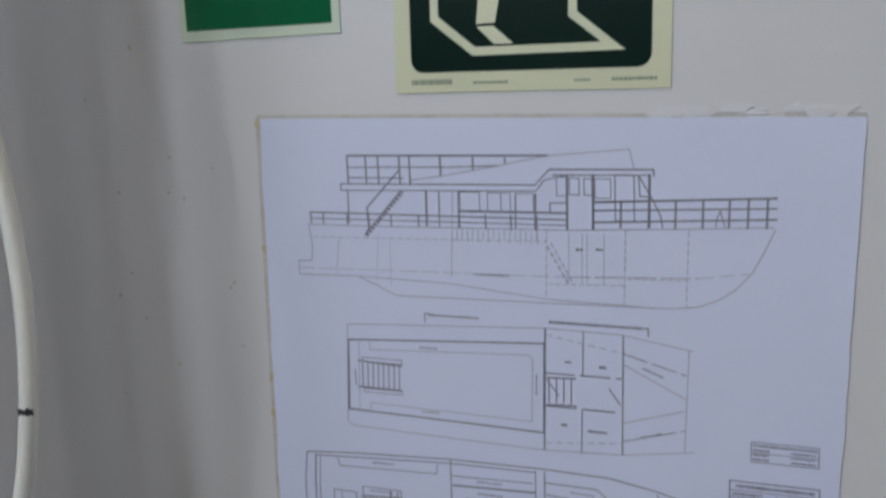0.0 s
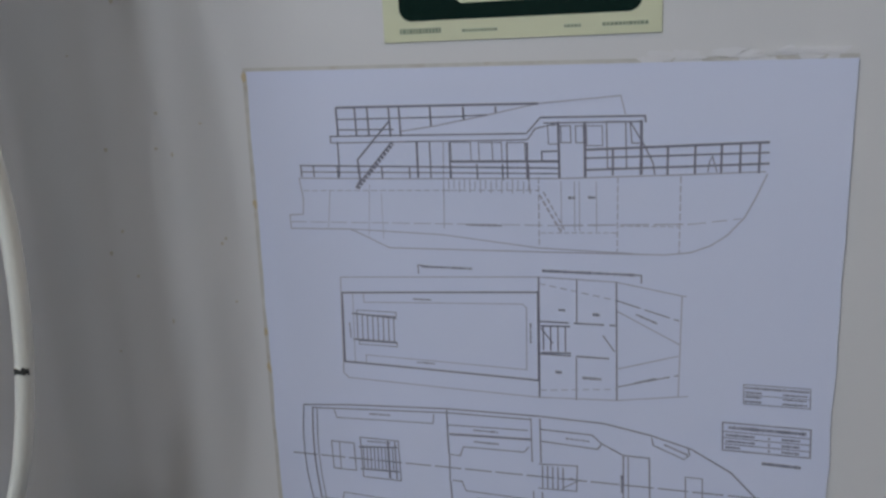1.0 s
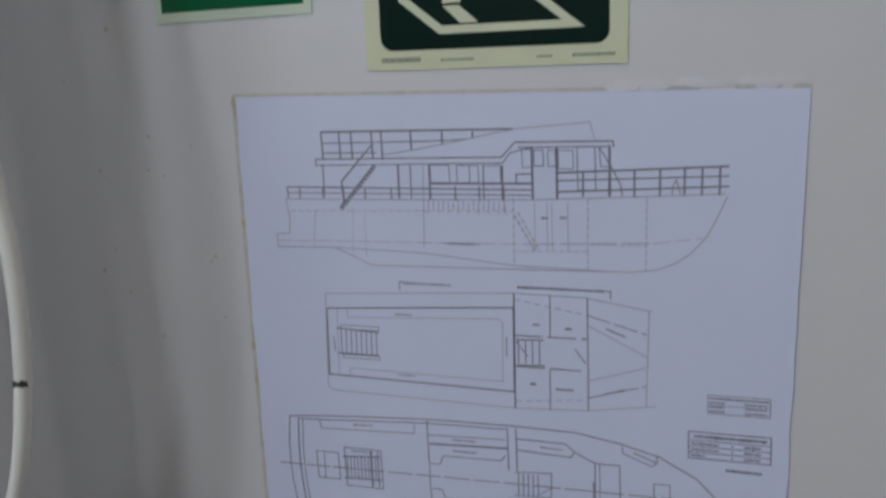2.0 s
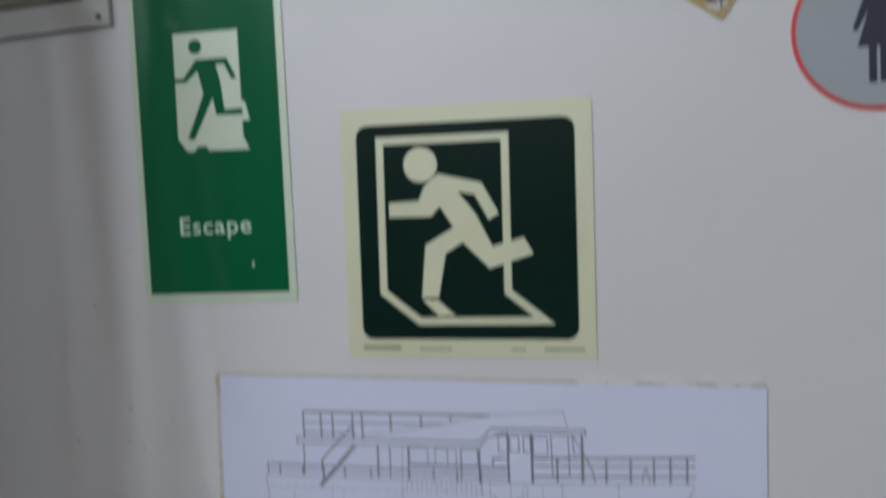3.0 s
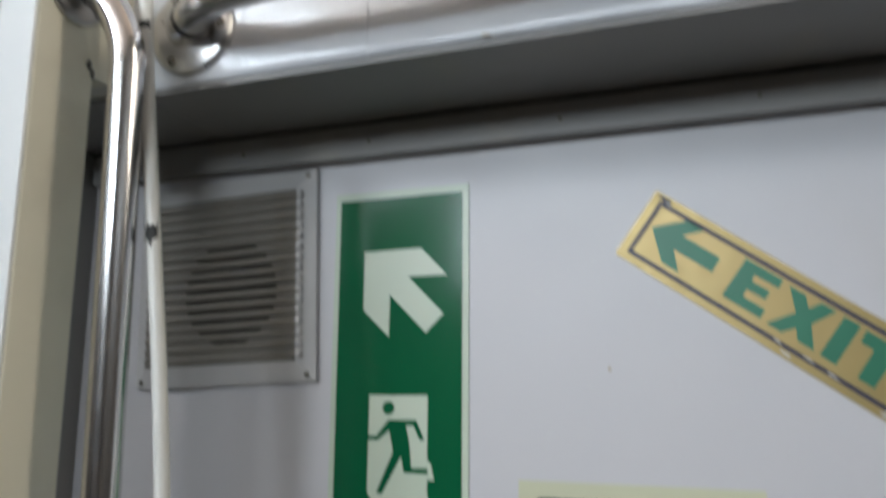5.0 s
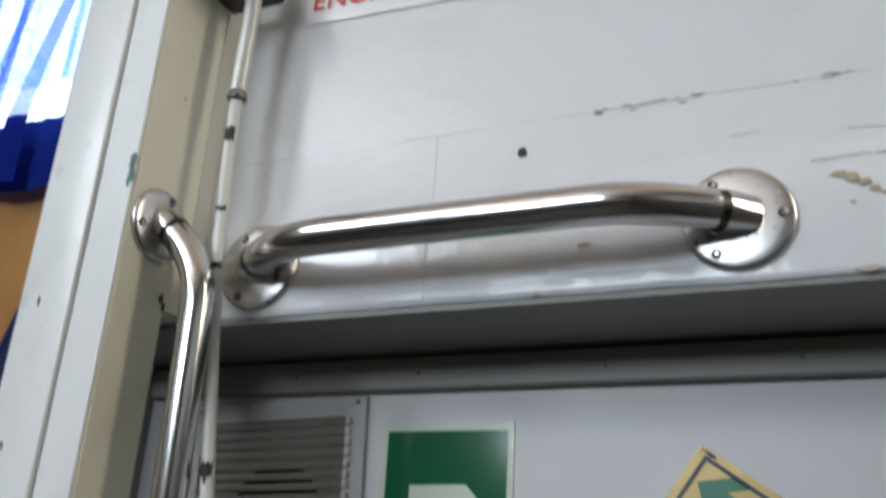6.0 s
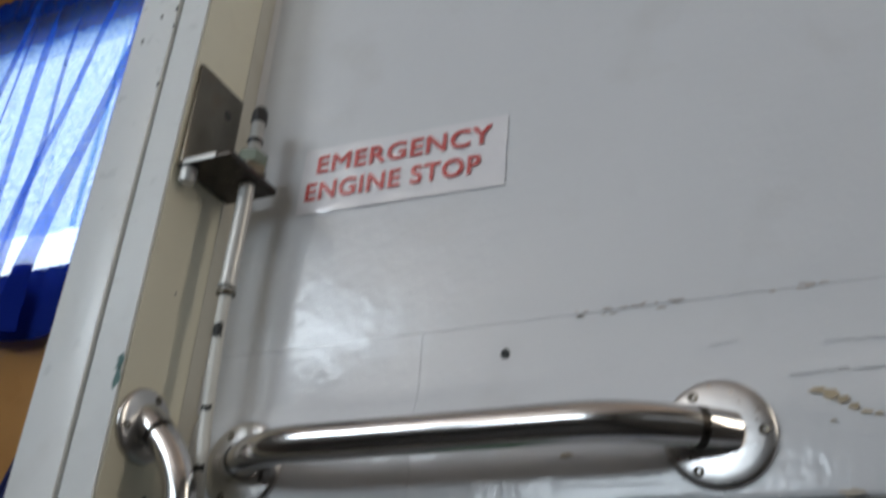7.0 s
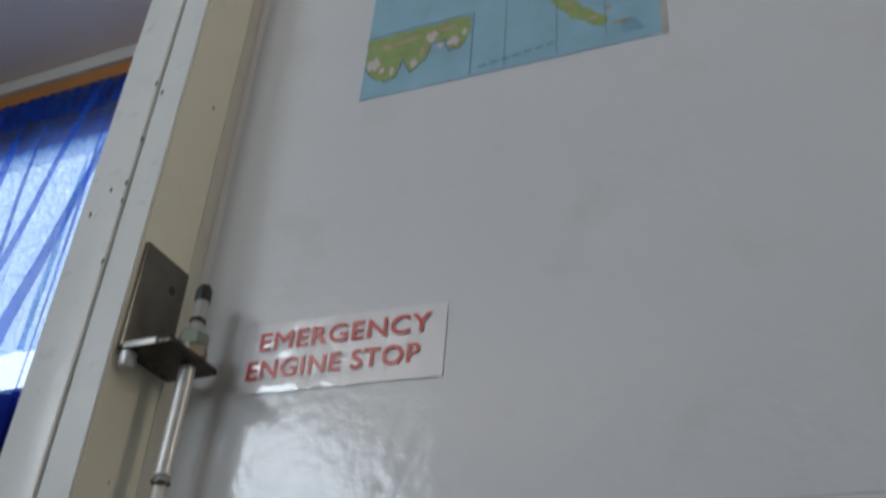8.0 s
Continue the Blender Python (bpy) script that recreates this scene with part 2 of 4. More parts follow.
def ribbon(points, width, y, thick=0.0003, closed=False, bm=None):
    """A printed stripe along a line, mitred at its corners."""
    bm = bm or bmesh.new()
    n = len(points)
    left, right = [], []
    for i in range(n):
        p = Vector(points[i])
        before = Vector(points[i - 1]) if (i or closed) else None
        after = Vector(points[(i + 1) % n]) if (i < n - 1 or closed) else None
        d0 = (p - before).normalized() if before is not None else None
        d1 = (after - p).normalized() if after is not None else None
        d0, d1 = d0 or d1, d1 or d0
        m = (d0 + d1).normalized()
        k = width / 2 / max(0.35, m.dot(d1))
        side = Vector((-m.y, m.x)) * k
        left.append(bm.verts.new((p.x + side.x, y - thick, p.y + side.y)))
        right.append(bm.verts.new((p.x - side.x, y - thick, p.y - side.y)))
    for i in range(n if closed else n - 1):
        j = (i + 1) % n
        bm.faces.new((left[i], left[j], right[j], right[i]))
    return bm


def sweep(points, radius, seg=20, bm=None, cap=True):
    """A round tube along a line of points; radius may be a list."""
    bm = bm or bmesh.new()
    pts = [Vector(p) for p in points]
    up, rings = None, []
    for i, p in enumerate(pts):
        d = (pts[min(i + 1, len(pts) - 1)] - pts[max(i - 1, 0)]).normalized()
        if up is None:
            up = d.orthogonal().normalized()
        up = (up - d * up.dot(d)).normalized()
        side = d.cross(up)
        r = radius[i] if isinstance(radius, (list, tuple)) else radius
        rings.append([bm.verts.new(p + (up * math.cos(2 * math.pi * k / seg) + side * math.sin(2 * math.pi * k / seg)) * r) for k in range(seg)])
    for a, b in zip(rings, rings[1:]):
        for k in range(seg):
            bm.faces.new((a[k], a[(k + 1) % seg], b[(k + 1) % seg], b[k]))
    if cap:
        bm.faces.new(rings[0][::-1])
        bm.faces.new(rings[-1])
    return bm


def spline(points, steps=8):
    """A smooth line through points (Catmull-Rom)."""
    p = [Vector(q) for q in points]
    p = [2 * p[0] - p[1]] + p + [2 * p[-1] - p[-2]]
    out = []
    for i in range(1, len(p) - 2):
        for s in range(steps):
            t = s / steps
            out.append(0.5 * (2 * p[i] + (p[i + 1] - p[i - 1]) * t + (2 * p[i - 1] - 5 * p[i] + 4 * p[i + 1] - p[i + 2]) * t * t
                              + (3 * p[i] - p[i - 1] - 3 * p[i + 1] + p[i + 2]) * t ** 3))
    return out + [p[-2]]


def lathe(profile, m, seg=40, bm=None):
    """A turned shape: profile (radius, height) about the local z of m."""
    bm = bm or bmesh.new()
    rings = []
    for r, h in profile:
        if r == 0:
            rings.append([bm.verts.new(m @ Vector((0, 0, h)))])
        else:
            rings.append([bm.verts.new(m @ Vector((r * math.cos(2 * math.pi * k / seg), r * math.sin(2 * math.pi * k / seg), h))) for k in range(seg)])
    for a, b in zip(rings, rings[1:]):
        for k in range(seg):
            j = (k + 1) % seg
            quad = [a[k % len(a)], a[j % len(a)], b[j % len(b)], b[k % len(b)]]
            seen = list(dict.fromkeys(quad))
            if len(seen) > 2:
                bm.faces.new(seen)
    return bm


def lettering(text, size, m, spacing=1.0, weight=0.0, align="LEFT"):
    """Letters in the built-in font as a mesh, laid by m (letters' x along m's x, up along m's y)."""
    cu = bpy.data.curves.new("letters", "FONT")
    cu.body, cu.size, cu.space_character, cu.align_x, cu.resolution_u = text, size, spacing, align, 4
    cu.extrude, cu.offset = 0.0001, weight
    ob = bpy.data.objects.new("letters", cu)
    scene.collection.objects.link(ob)
    bpy.context.view_layer.update()
    ev = ob.evaluated_get(bpy.context.evaluated_depsgraph_get())
    bm = bmesh.new()
    bm.from_mesh(ev.to_mesh())
    ev.to_mesh_clear()
    bpy.data.objects.remove(ob)
    bpy.data.curves.remove(cu)
    bmesh.ops.transform(bm, matrix=m, verts=bm.verts)
    return bm


def bold(text, size, x, y, z, degrees, sx, spacing, stroke):
    """Heavier letters: copies of the lettering set close together, each a hair prouder."""
    bm = bmesh.new()
    for k, (dx, dz) in enumerate(((0, 0), (stroke, 0), (0, stroke), (stroke, stroke))):
        more = lettering(text, size, on_wall(x + dx, y - 0.0001 * k, z + dz, degrees, sx), spacing)
        me = bpy.data.meshes.new("letters")
        more.to_mesh(me)
        more.free()
        bm.from_mesh(me)
        bpy.data.meshes.remove(me)
    return bm


def on_wall(x, y, z, degrees=0.0, sx=1.0, sz=1.0):
    """A pose for lettering on a face that looks towards -y."""
    return Matrix.Translation((x, y, z)) @ Matrix.Rotation(radians(-degrees), 4, "Y") @ Matrix.Rotation(radians(90), 4, "X") @ Matrix.Diagonal((sx, sz, 1, 1))


def blot(cx, cz, rx, rz, n=14, rough=0.35, seed=1):
    rnd = random.Random(seed)
    return [(cx + rx * (1 + rnd.uniform(-rough, rough)) * math.cos(2 * math.pi * i / n),
             cz + rz * (1 + rnd.uniform(-rough, rough)) * math.sin(2 * math.pi * i / n)) for i in range(n)]


# ---- structure ----
TOP = 3.752      # saloon ceiling
HEAD = 1.928    # underside of the deck-edge beam
JAMB_X = -0.311
JAMB_Y = -0.236
PANEL_Y = -0.128

S = "structure"
wall_back = solo("wall_back", box(-0.46, 1.6, 0.0, 0.06, 0.0, HEAD), WALL, "white gloss-painted plywood bulkhead with small grime specks", "wall", kind=S)
# Floor and outer walls are unseen; their dark colours limit fill and darken reflections.
solo("floor", box(-2.06, 1.66, -4.26, 0.06, -0.06, 0.0), FLOOR, "unseen deck floor, kept dark to limit bounce light", "floor", kind=S)
solo("wall_port", box(-2.06, -2.0, -4.2, 0.57, 0.0, TOP), DARKWOOD, "unseen wooden side wall, kept dark to limit bounce light", "wall", kind=S)
solo("wall_starboard", box(1.6, 1.66, -4.2, 0.57, 0.0, TOP), DARKWOOD, "unseen wooden side wall, kept dark to limit bounce light", "wall", kind=S)
solo("wall_aft", box(-2.06, 1.66, -4.26, -4.2, 0.0, TOP), DARKWOOD, "unseen wooden rear wall, kept dark to limit bounce light", "wall", kind=S)
solo("ceiling", box(-2.06, 1.66, -4.26, 0.61, TOP, TOP + 0.05), CEILING, "warm off-white saloon ceiling panel", "ceiling", kind=S)
solo("wall_passage_end", box(-0.50, -0.46, -0.156, 0.06, 0.0, HEAD), SHADEGREY, "passage end wall, its shade put into the dark grey", "wall", kind=S)

# window wall beside the stair casing, with a real opening
WY, WX0, WX1, WZ0, WZ1 = 0.57, -1.95, -0.62, 2.68, 3.50
bm = box(-2.06, -0.35, WY, WY + 0.04, 0.0, WZ0)
box(-2.06, -0.35, WY, WY + 0.04, WZ1, TOP, bm=bm)
box(-2.06, WX0, WY, WY + 0.04, WZ0, WZ1, bm=bm)
box(WX1, -0.35, WY, WY + 0.04, WZ0, WZ1, bm=bm)
solo("wall_window", bm, WOOD, "orange varnished wooden wall below a curtained window", "wall", kind=S)
window = thing("window_1", (-1.28, WY, WZ0), "bright daylit saloon window behind a blue curtain", "window", kind=S)
bm = box(WX0, WX1, WY - 0.004, WY + 0.03, WZ0, WZ0 + 0.03)
box(WX0, WX1, WY - 0.004, WY + 0.03, WZ1 - 0.03, WZ1, bm=bm)
box(WX0, WX0 + 0.03, WY - 0.004, WY + 0.03, WZ0 + 0.03, WZ1 - 0.03, bm=bm)
box(WX1 - 0.03, WX1, WY - 0.004, WY + 0.03, WZ0 + 0.03, WZ1 - 0.03, bm=bm)
part("window_frame", bm, MOULDING, window)
pane = part("pane", box(WX0 + 0.03, WX1 - 0.03, WY + 0.012, WY + 0.016, WZ0 + 0.03, WZ1 - 0.03), glass, window)
pane.visible_shadow = False

haze = bpy.data.materials.new("bright_haze")
haze.use_nodes = True
hz = haze.node_tree.nodes
hz.remove(hz["Principled BSDF"])
glow = hz.new("ShaderNodeEmission")
glow.inputs["Color"].default_value, glow.inputs["Strength"].default_value = (0.80, 0.95, 1.0, 1), 4.4
haze.node_tree.links.new(glow.outputs[0], hz["Material Output"].inputs["Surface"])
solo("backdrop", box(-4.5, 0.6, 1.6, 1.62, 1.8, 5.2), haze, "bright hazy daylight outside the window", "backdrop", kind=S)

# beam and panel above the opening
bulkhead = thing("wall_stair_bulkhead", (0.3, PANEL_Y, HEAD), "glossy white painted panel above the stair opening", "wall", kind=S)
bm = bmesh.new()
RAIL = ((PANEL_Y, 2.0885), (PANEL_Y, 2.038), (PANEL_Y - 0.003, 2.026), (PANEL_Y - 0.0075, 2.014), (PANEL_Y - 0.009, 1.985),
        (PANEL_Y - 0.009, 1.934), (PANEL_Y - 0.0086, 1.9295), (PANEL_Y - 0.0072, HEAD), (0.0, HEAD), (0.0, 2.0885))


def run_profile(profile, x0, x1, steps, wobble, bm=None):
    """A moulding of one profile (y, z) along x, with the unevenness of many coats of paint."""
    bm = bm or bmesh.new()
    rings = []
    for i in range(steps + 1):
        x = x0 + (x1 - x0) * i / steps
        rings.append([bm.verts.new((x, y + wobble * noise.noise((x * 9, y * 40, z * 17)), z + (wobble * noise.noise((x * 14, z * 9, 3.1)) if y < -0.05 and z < 2.07 else 0)))
                      for y, z in profile])
    for a, b in zip(rings, rings[1:]):
        for k in range(len(profile)):
            j = (k + 1) % len(profile)
            bm.faces.new((a[k], a[j], b[j], b[k]))
    bm.faces.new(rings[0])
    bm.faces.new(rings[-1][::-1])
    return bm


part("lower_rail", run_profile(RAIL, -0.0771, 1.6, 120, 0.0012), GLOSS, bulkhead, "thickly painted beam edge", smooth=True)
part("lower_rail", run_profile(RAIL, -0.3105, -0.0775, 26, 0.0012), GLOSS, bulkhead, "thickly painted beam edge", smooth=True)
part("upper_panel", box(-0.3105, 1.6, PANEL_Y + 0.0002, 0.0, 2.0889, TOP), GLOSS, bulkhead)
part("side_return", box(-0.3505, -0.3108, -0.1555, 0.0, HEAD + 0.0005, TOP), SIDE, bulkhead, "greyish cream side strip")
bm = bmesh.new()
for k in range(61):
    z = 2.03 + (TOP - 2.032) * k / 60
    r = 0.006 + 0.0015 * noise.noise((z * 7, 0.3, 4))
    bm.verts.new((-0.3104, PANEL_Y - r, z))
    bm.verts.new((-0.3104 + r * 0.45, PANEL_Y - r * 0.42, z))
    bm.verts.new((-0.3104 + r, PANEL_Y + 0.0001, z))
bm.verts.ensure_lookup_table()
for k in range(60):
    for c in (0, 1):
        q = 3 * k + c
        bm.faces.new((bm.verts[q], bm.verts[q + 1], bm.verts[q + 4], bm.verts[q + 3]))
part("corner_filler", bm, GLOSS, bulkhead, "painted filler in the corner", smooth=True)
soffit_gap = box(-0.46, 1.6, -0.006, -0.0005, HEAD - 0.0082, HEAD - 0.0005)
solo("shadow_gap", soffit_gap, GAP, "dark open joint under the deck beam", "joint", kind=S)
# The trim's grey holds the beam's shade too.
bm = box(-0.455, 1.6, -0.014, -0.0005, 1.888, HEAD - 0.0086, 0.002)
trim = solo("trim", bm, SHADEGREY, "painted wooden trim board along the bulkhead top, darkened for shade", "trim", kind=S)
bm = bmesh.new()
for x in (-0.27, -0.135, 0.045, 0.205, 0.36):
    lathe([(0.0, 0.0006), (0.0014, 0.0005), (0.002, 0.0)], pose(x, -0.014, 1.903, 90), 12, bm)
part("screw_heads", bm, DULL, trim, kind="stuff")
# Dark boards cover the underside: its shade is put into their colour.
solo("soffit_board", box(-0.46, -0.2925, -0.1335, -0.0062, HEAD - 0.0048, HEAD - 0.0002), SHADEGREY, "underside board of the deck beam, its shade put into the grey", "trim", kind=S)
solo("soffit_board", box(-0.2915, 1.6, -0.1335, -0.0062, HEAD - 0.0048, HEAD - 0.0002), SHADEGREY, "underside board of the deck beam, its shade put into the grey", "trim", kind=S)

# left jamb and post of the stair casing
post = thing("wall_stair_post", (-0.36, JAMB_Y, 0.0), "white and cream painted wooden post of the stair casing", "post", kind=S)
bm = box(-0.349, JAMB_X, JAMB_Y, -0.176, 0.0, TOP)
box(-0.349, JAMB_X, -0.176, -0.156, HEAD, TOP, bm=bm)
part("jamb_board", bm, CREAM, post, "cream painted jamb board")
part("face_strip", box(-0.349, JAMB_X - 0.0015, JAMB_Y - 0.0035, JAMB_Y - 0.0003, 0.0, TOP, 0.001), POST, post, "white painted cover strip")
part("trim_board", box(-0.4085, -0.352, JAMB_Y - 0.007, -0.177, 0.0, TOP, 0.003), POST, post, "white painted trim board", smooth=True)
part("joint", box(-0.353, -0.348, JAMB_Y + 0.003, -0.177, 0.0, TOP), GAP, post, "dark open joint")
solo("wall_casing", box(-0.407, -0.352, -0.1575, WY, HEAD, TOP), POST, "white painted side of the stair casing", "wall", kind=S)

# chips, holes and marks on the paintwork
rnd = random.Random(5)
bm = bmesh.new()
for z in (2.03, 2.045):
    plate(blot(JAMB_X - 0.004, z, 0.004, 0.009, 10, 0.4, int(z * 100)), JAMB_Y - 0.0036, 0.0004, bm)
part("paint_chip", bm, CHIPGREEN, post, "old green paint showing")
bm = bmesh.new()
for x, z in ((-0.372, 2.46), (-0.392, 2.43), (-0.3525, 2.465), (-0.351, 2.44), (-0.3495, 2.53), (-0.353, 2.62), (-0.352, 2.36), (-0.39, 1.80), (-0.385, 1.92), (-0.34, 2.60)):
    plate(blot(x, z, 0.0016, 0.004, 8, 0.5, int(z * 777)), JAMB_Y - 0.0072, 0.0003, bm)
part("scratches", bm, CHIP, post, kind="stuff")
bm = bmesh.new()
for y, z, r in ((-0.181, 1.936, 0.003), (-0.177, 1.931, 0.003), (-0.196, 2.13, 0.0012), (-0.183, 2.62, 0.002)):
    ring = [bm.verts.new((JAMB_X + 0.0004, y + r * rnd.uniform(0.6, 1.1) * math.cos(a), z + 1.8 * r * rnd.uniform(0.6, 1.1) * math.sin(a))) for a in (i * 0.7 for i in range(9))]
    bm.faces.new(ring)
part("scratches", bm, CHIP, post, kind="stuff")
bm = plate(blot(0.0025, 2.060, 0.0042, 0.0048, 16, 0.15, 3), PANEL_Y, 0.0006)
part("screw_hole", bm, CHIP, bulkhead, "dark empty screw hole")
bm = plate(disc(0.309, 2.063, 0.0055, 20), PANEL_Y, 0.0006)
part("screw_hole", bm, CHIP, bulkhead, "dark empty screw hole")
bm = plate(blot(0.310, 2.061, 0.003, 0.0025, 10, 0.2, 4), PANEL_Y - 0.0006, 0.0003)
part("rust_mark", bm, ORANGERUST, bulkhead, "orange rust in the hole")
bm = bmesh.new()
for i in range(26):
    x = rnd.uniform(0.06, 0.15) if i < 20 else rnd.uniform(0.22, 0.3)
    plate(blot(x, 2.0885 + rnd.uniform(-0.004, 0.003), rnd.uniform(0.0012, 0.0048), rnd.uniform(0.0004, 0.0011), 8, 0.5, i), PANEL_Y, 0.0007, bm)
part("seam_dirt", bm, SEAMDIRT, bulkhead, "grime along the panel joint", kind="stuff")
bm = bmesh.new()
for x, z, rx, rz, sd in ((0.058, 1.967, 0.005, 0.0022, 2), (0.25, 1.98, 0.002, 0.001, 6), (0.256, 1.9305, 0.008, 0.0022, 3), (0.02, 1.9295, 0.004, 0.001, 4), (-0.03, 1.9995, 0.012, 0.0005, 8)):
    plate(blot(x, z, rx, rz, 12, 0.4, sd), PANEL_Y - 0.0098, 0.0004, bm)
part("scuff", bm, SPECK, bulkhead, kind="stuff")
bm = bmesh.new()
for k, (x, z, rx, rz) in enumerate(((0.243, 2.003, 0.006, 0.0022), (0.251, 1.9995, 0.0055, 0.0033), (0.258, 1.995, 0.005, 0.003), (0.265, 1.989, 0.004, 0.0022), (0.272, 1.9845, 0.004, 0.0016), (0.280, 1.983, 0.003, 0.0012))):
    plate(blot(x, z, rx, rz, 14, 0.4, 40 + k), PANEL_Y - 0.0098 - 0.0001 * k, 0.0004, bm)
part("rust_mark", bm, RUST, bulkhead, "orange-brown rust streak")
# Flat grey ribbons drawn along ridges of the beam.
bm = bmesh.new()
for k, (x0, z0, x1, z1, w) in enumerate(((0.225, 2.0165, 0.265, 2.0185, 0.0015), (0.268, 2.0175, 0.34, 2.0175, 0.0024), (0.252, 2.043, 0.30, 2.0415, 0.0018), (0.31, 2.0425, 0.37, 2.041, 0.0024), (0.17, 2.0485, 0.192, 2.051, 0.0026), (0.045, 1.9435, 0.13, 1.9425, 0.0012))):
    pts = [(x0 + (x1 - x0) * i / 8, z0 + (z1 - z0) * i / 8 + 0.0012 * noise.noise((i * 0.9, k, 5))) for i in range(9)]
    ribbon(pts, w, PANEL_Y - (0.0004 if z0 > 2.03 else 0.0072 if z0 > 2.0 else 0.0098), bm=bm)
part("grey_lines", bm, SEAMGREY, bulkhead, "thin grey lines along the thick paint", kind="stuff")
bm = bmesh.new()
for x, z in ((0.0787, 1.692), (-0.194, 1.370), (-0.184, 1.337), (-0.198, 1.342), (-0.245, 1.342), (-0.145, 1.270), (-0.149, 1.266), (-0.240, 1.275), (-0.254, 1.256), (-0.221, 1.456), (-0.184, 1.503), (-0.231, 1.237), (-0.203, 1.199), (-0.156, 1.361), (-0.142, 1.218), (-0.268, 1.417), (-0.259, 1.170)):
    plate(blot(x, z, rnd.uniform(0.0008, 0.0018), rnd.uniform(0.0008, 0.002), 8, 0.4, int(1000 * z + 77 * x)), 0.0, 0.0004, bm)
part("specks", bm, SPECK, wall_back, "small brown grime specks", kind="stuff")

# ---- curtains and the navy cloth beyond ----


def hanging(x0, x1, z0, z1, y, fold, depth, seed, wave_hem=0.0, nx=420, nz=40):
    """Cloth gathered at the top that falls in uneven folds."""
    bm = bmesh.new()
    grid = []
    for j in range(nz + 1):
        v = j / nz
        row = []
        for i in range(nx + 1):
            x = x0 + (x1 - x0) * i / nx
            a = x / fold + 1.6 * noise.noise((x * 3.1, seed, 0)) + 0.25 * noise.noise((x * 7, v * 2.0, seed))
            d = math.sin(2 * math.pi * a) + 0.45 * math.sin(4.6 * math.pi * a + 1.3)
            tight = 0.35 * math.sin(2 * math.pi * x / (fold * 0.31) + 3 * noise.noise((x * 12, seed, 5)))
            w = min(1.0, v / 0.25)
            off = depth * (w * d * (0.55 + 0.45 * v) + (1 - w) * tight)
            z = z1 - v * (z1 - z0 + wave_hem * noise.noise((x * 4.0, seed, 9)))
            row.append(bm.verts.new((x + w * 0.050 * math.sin(2 * math.pi * a + 0.9) * (0.6 + 0.8 * abs(noise.noise((x * 2, seed, 3)))), y - off, z)))
        grid.append(row)
    for a, b in zip(grid, grid[1:]):
        for i in range(nx):
            bm.faces.new((a[i], a[i + 1], b[i + 1], b[i]))
    return bm


curtain = thing("blue_curtain", (-1.2, 0.51, 2.51), "sheer royal blue curtain gathered on a wooden rail", "curtain")
part("cloth", hanging(-1.98, -0.50, 2.664, 3.655, 0.505, 0.17, 0.016, 2.0), SHEER, curtain, smooth=True)
part("hem", hanging(-1.98, -0.50, 2.51, 2.6638, 0.505, 0.17, 0.016, 2.0, 0.05, 420, 10), HEM, curtain, "darker, nearly opaque blue band below the window", smooth=True)
part("heading", hanging(-1.98, -0.50, 3.55, 3.658, 0.498, 0.05, 0.008, 4.0, 0.03, 420, 8), SHEER, curtain, "gathered heading", smooth=True)


def pleat(x_top, x_low, w_top, w_low, z_top, z_low, y, bm=None):
    """A flattened fold where the cloth lies two and three layers deep."""
    bm = bm or bmesh.new()
    rings = []
    for k in range(33):
        v = k / 32
        x = x_top + (x_low - x_top) * v + 0.008 * noise.noise((v * 3, x_top * 5, 1))
        w = (w_top + (w_low - w_top) * v * v) / 2
        z = z_top + (z_low - z_top) * v
        rings.append([bm.verts.new((x + w * c, y - 0.010 * h, z)) for c, h in ((-1, 0), (-0.5, 0.8), (0, 1), (0.55, 0.8), (1, 0), (0.4, -0.3), (-0.5, -0.3))])
    for a, b in zip(rings, rings[1:]):
        for k in range(7):
            bm.faces.new((a[k], a[(k + 1) % 7], b[(k + 1) % 7], b[k]))
    return bm


for x_top, x_low, w_top, w_low in ((-1.18, -1.42, 0.018, 0.07), (-1.34, -1.54, 0.015, 0.035), (-1.68, -1.80, 0.015, 0.03)):
    part("pleat", pleat(x_top, x_low, w_top, w_low, 3.61, 2.664, 0.475), SHEER, curtain, smooth=True)
    part("pleat", pleat(x_low, x_low - 0.012, w_low, w_low * 1.5, 2.664, 2.495, 0.475), HEM, curtain, smooth=True)
net = thing("net_curtain", (-1.2, 0.54, 2.80), "white lace net curtain close to the window glass", "curtain")
part("cloth", hanging(-1.94, -0.63, 2.80, 3.49, 0.548, 0.24, 0.006, 7.0), LACE, net, smooth=True)
solo("curtain_rail", box(-1.99, -0.408, 0.495, 0.5695, 3.646, 3.697, 0.004), RAILWOOD, "orange varnished wooden pelmet rail above the curtain", "rail", smooth=True)
solo("cornice", box(-1.995, -0.408, 0.485, 0.5695, 3.698, TOP - 0.001, 0.006), MOULDING, "cream white moulding under the ceiling", "trim", kind=S, smooth=True)
# Stand-in for an unidentified navy cloth; slanted outline placed to fit the camera's view.
bm = plate([(-1.255, 2.29), (-1.295, 2.25), (-1.342, 2.12), (-1.385, 2.0), (-1.44, 1.82), (-1.45, 1.5), (-0.46, 1.5), (-0.46, 2.29)], 0.5698, 0.058)
bmesh.ops.bevel(bm, geom=list(bm.edges), offset=0.012, segments=3, affect="EDGES", profile=0.6)
cushion = thing("navy_cloth_shape", (-1.0, 0.54, 1.5), "navy blue cloth shape by the wooden wall, outline fitted to the view", "cushion")
part("pad", bm, NAVYCLOTH, cushion, smooth=True)
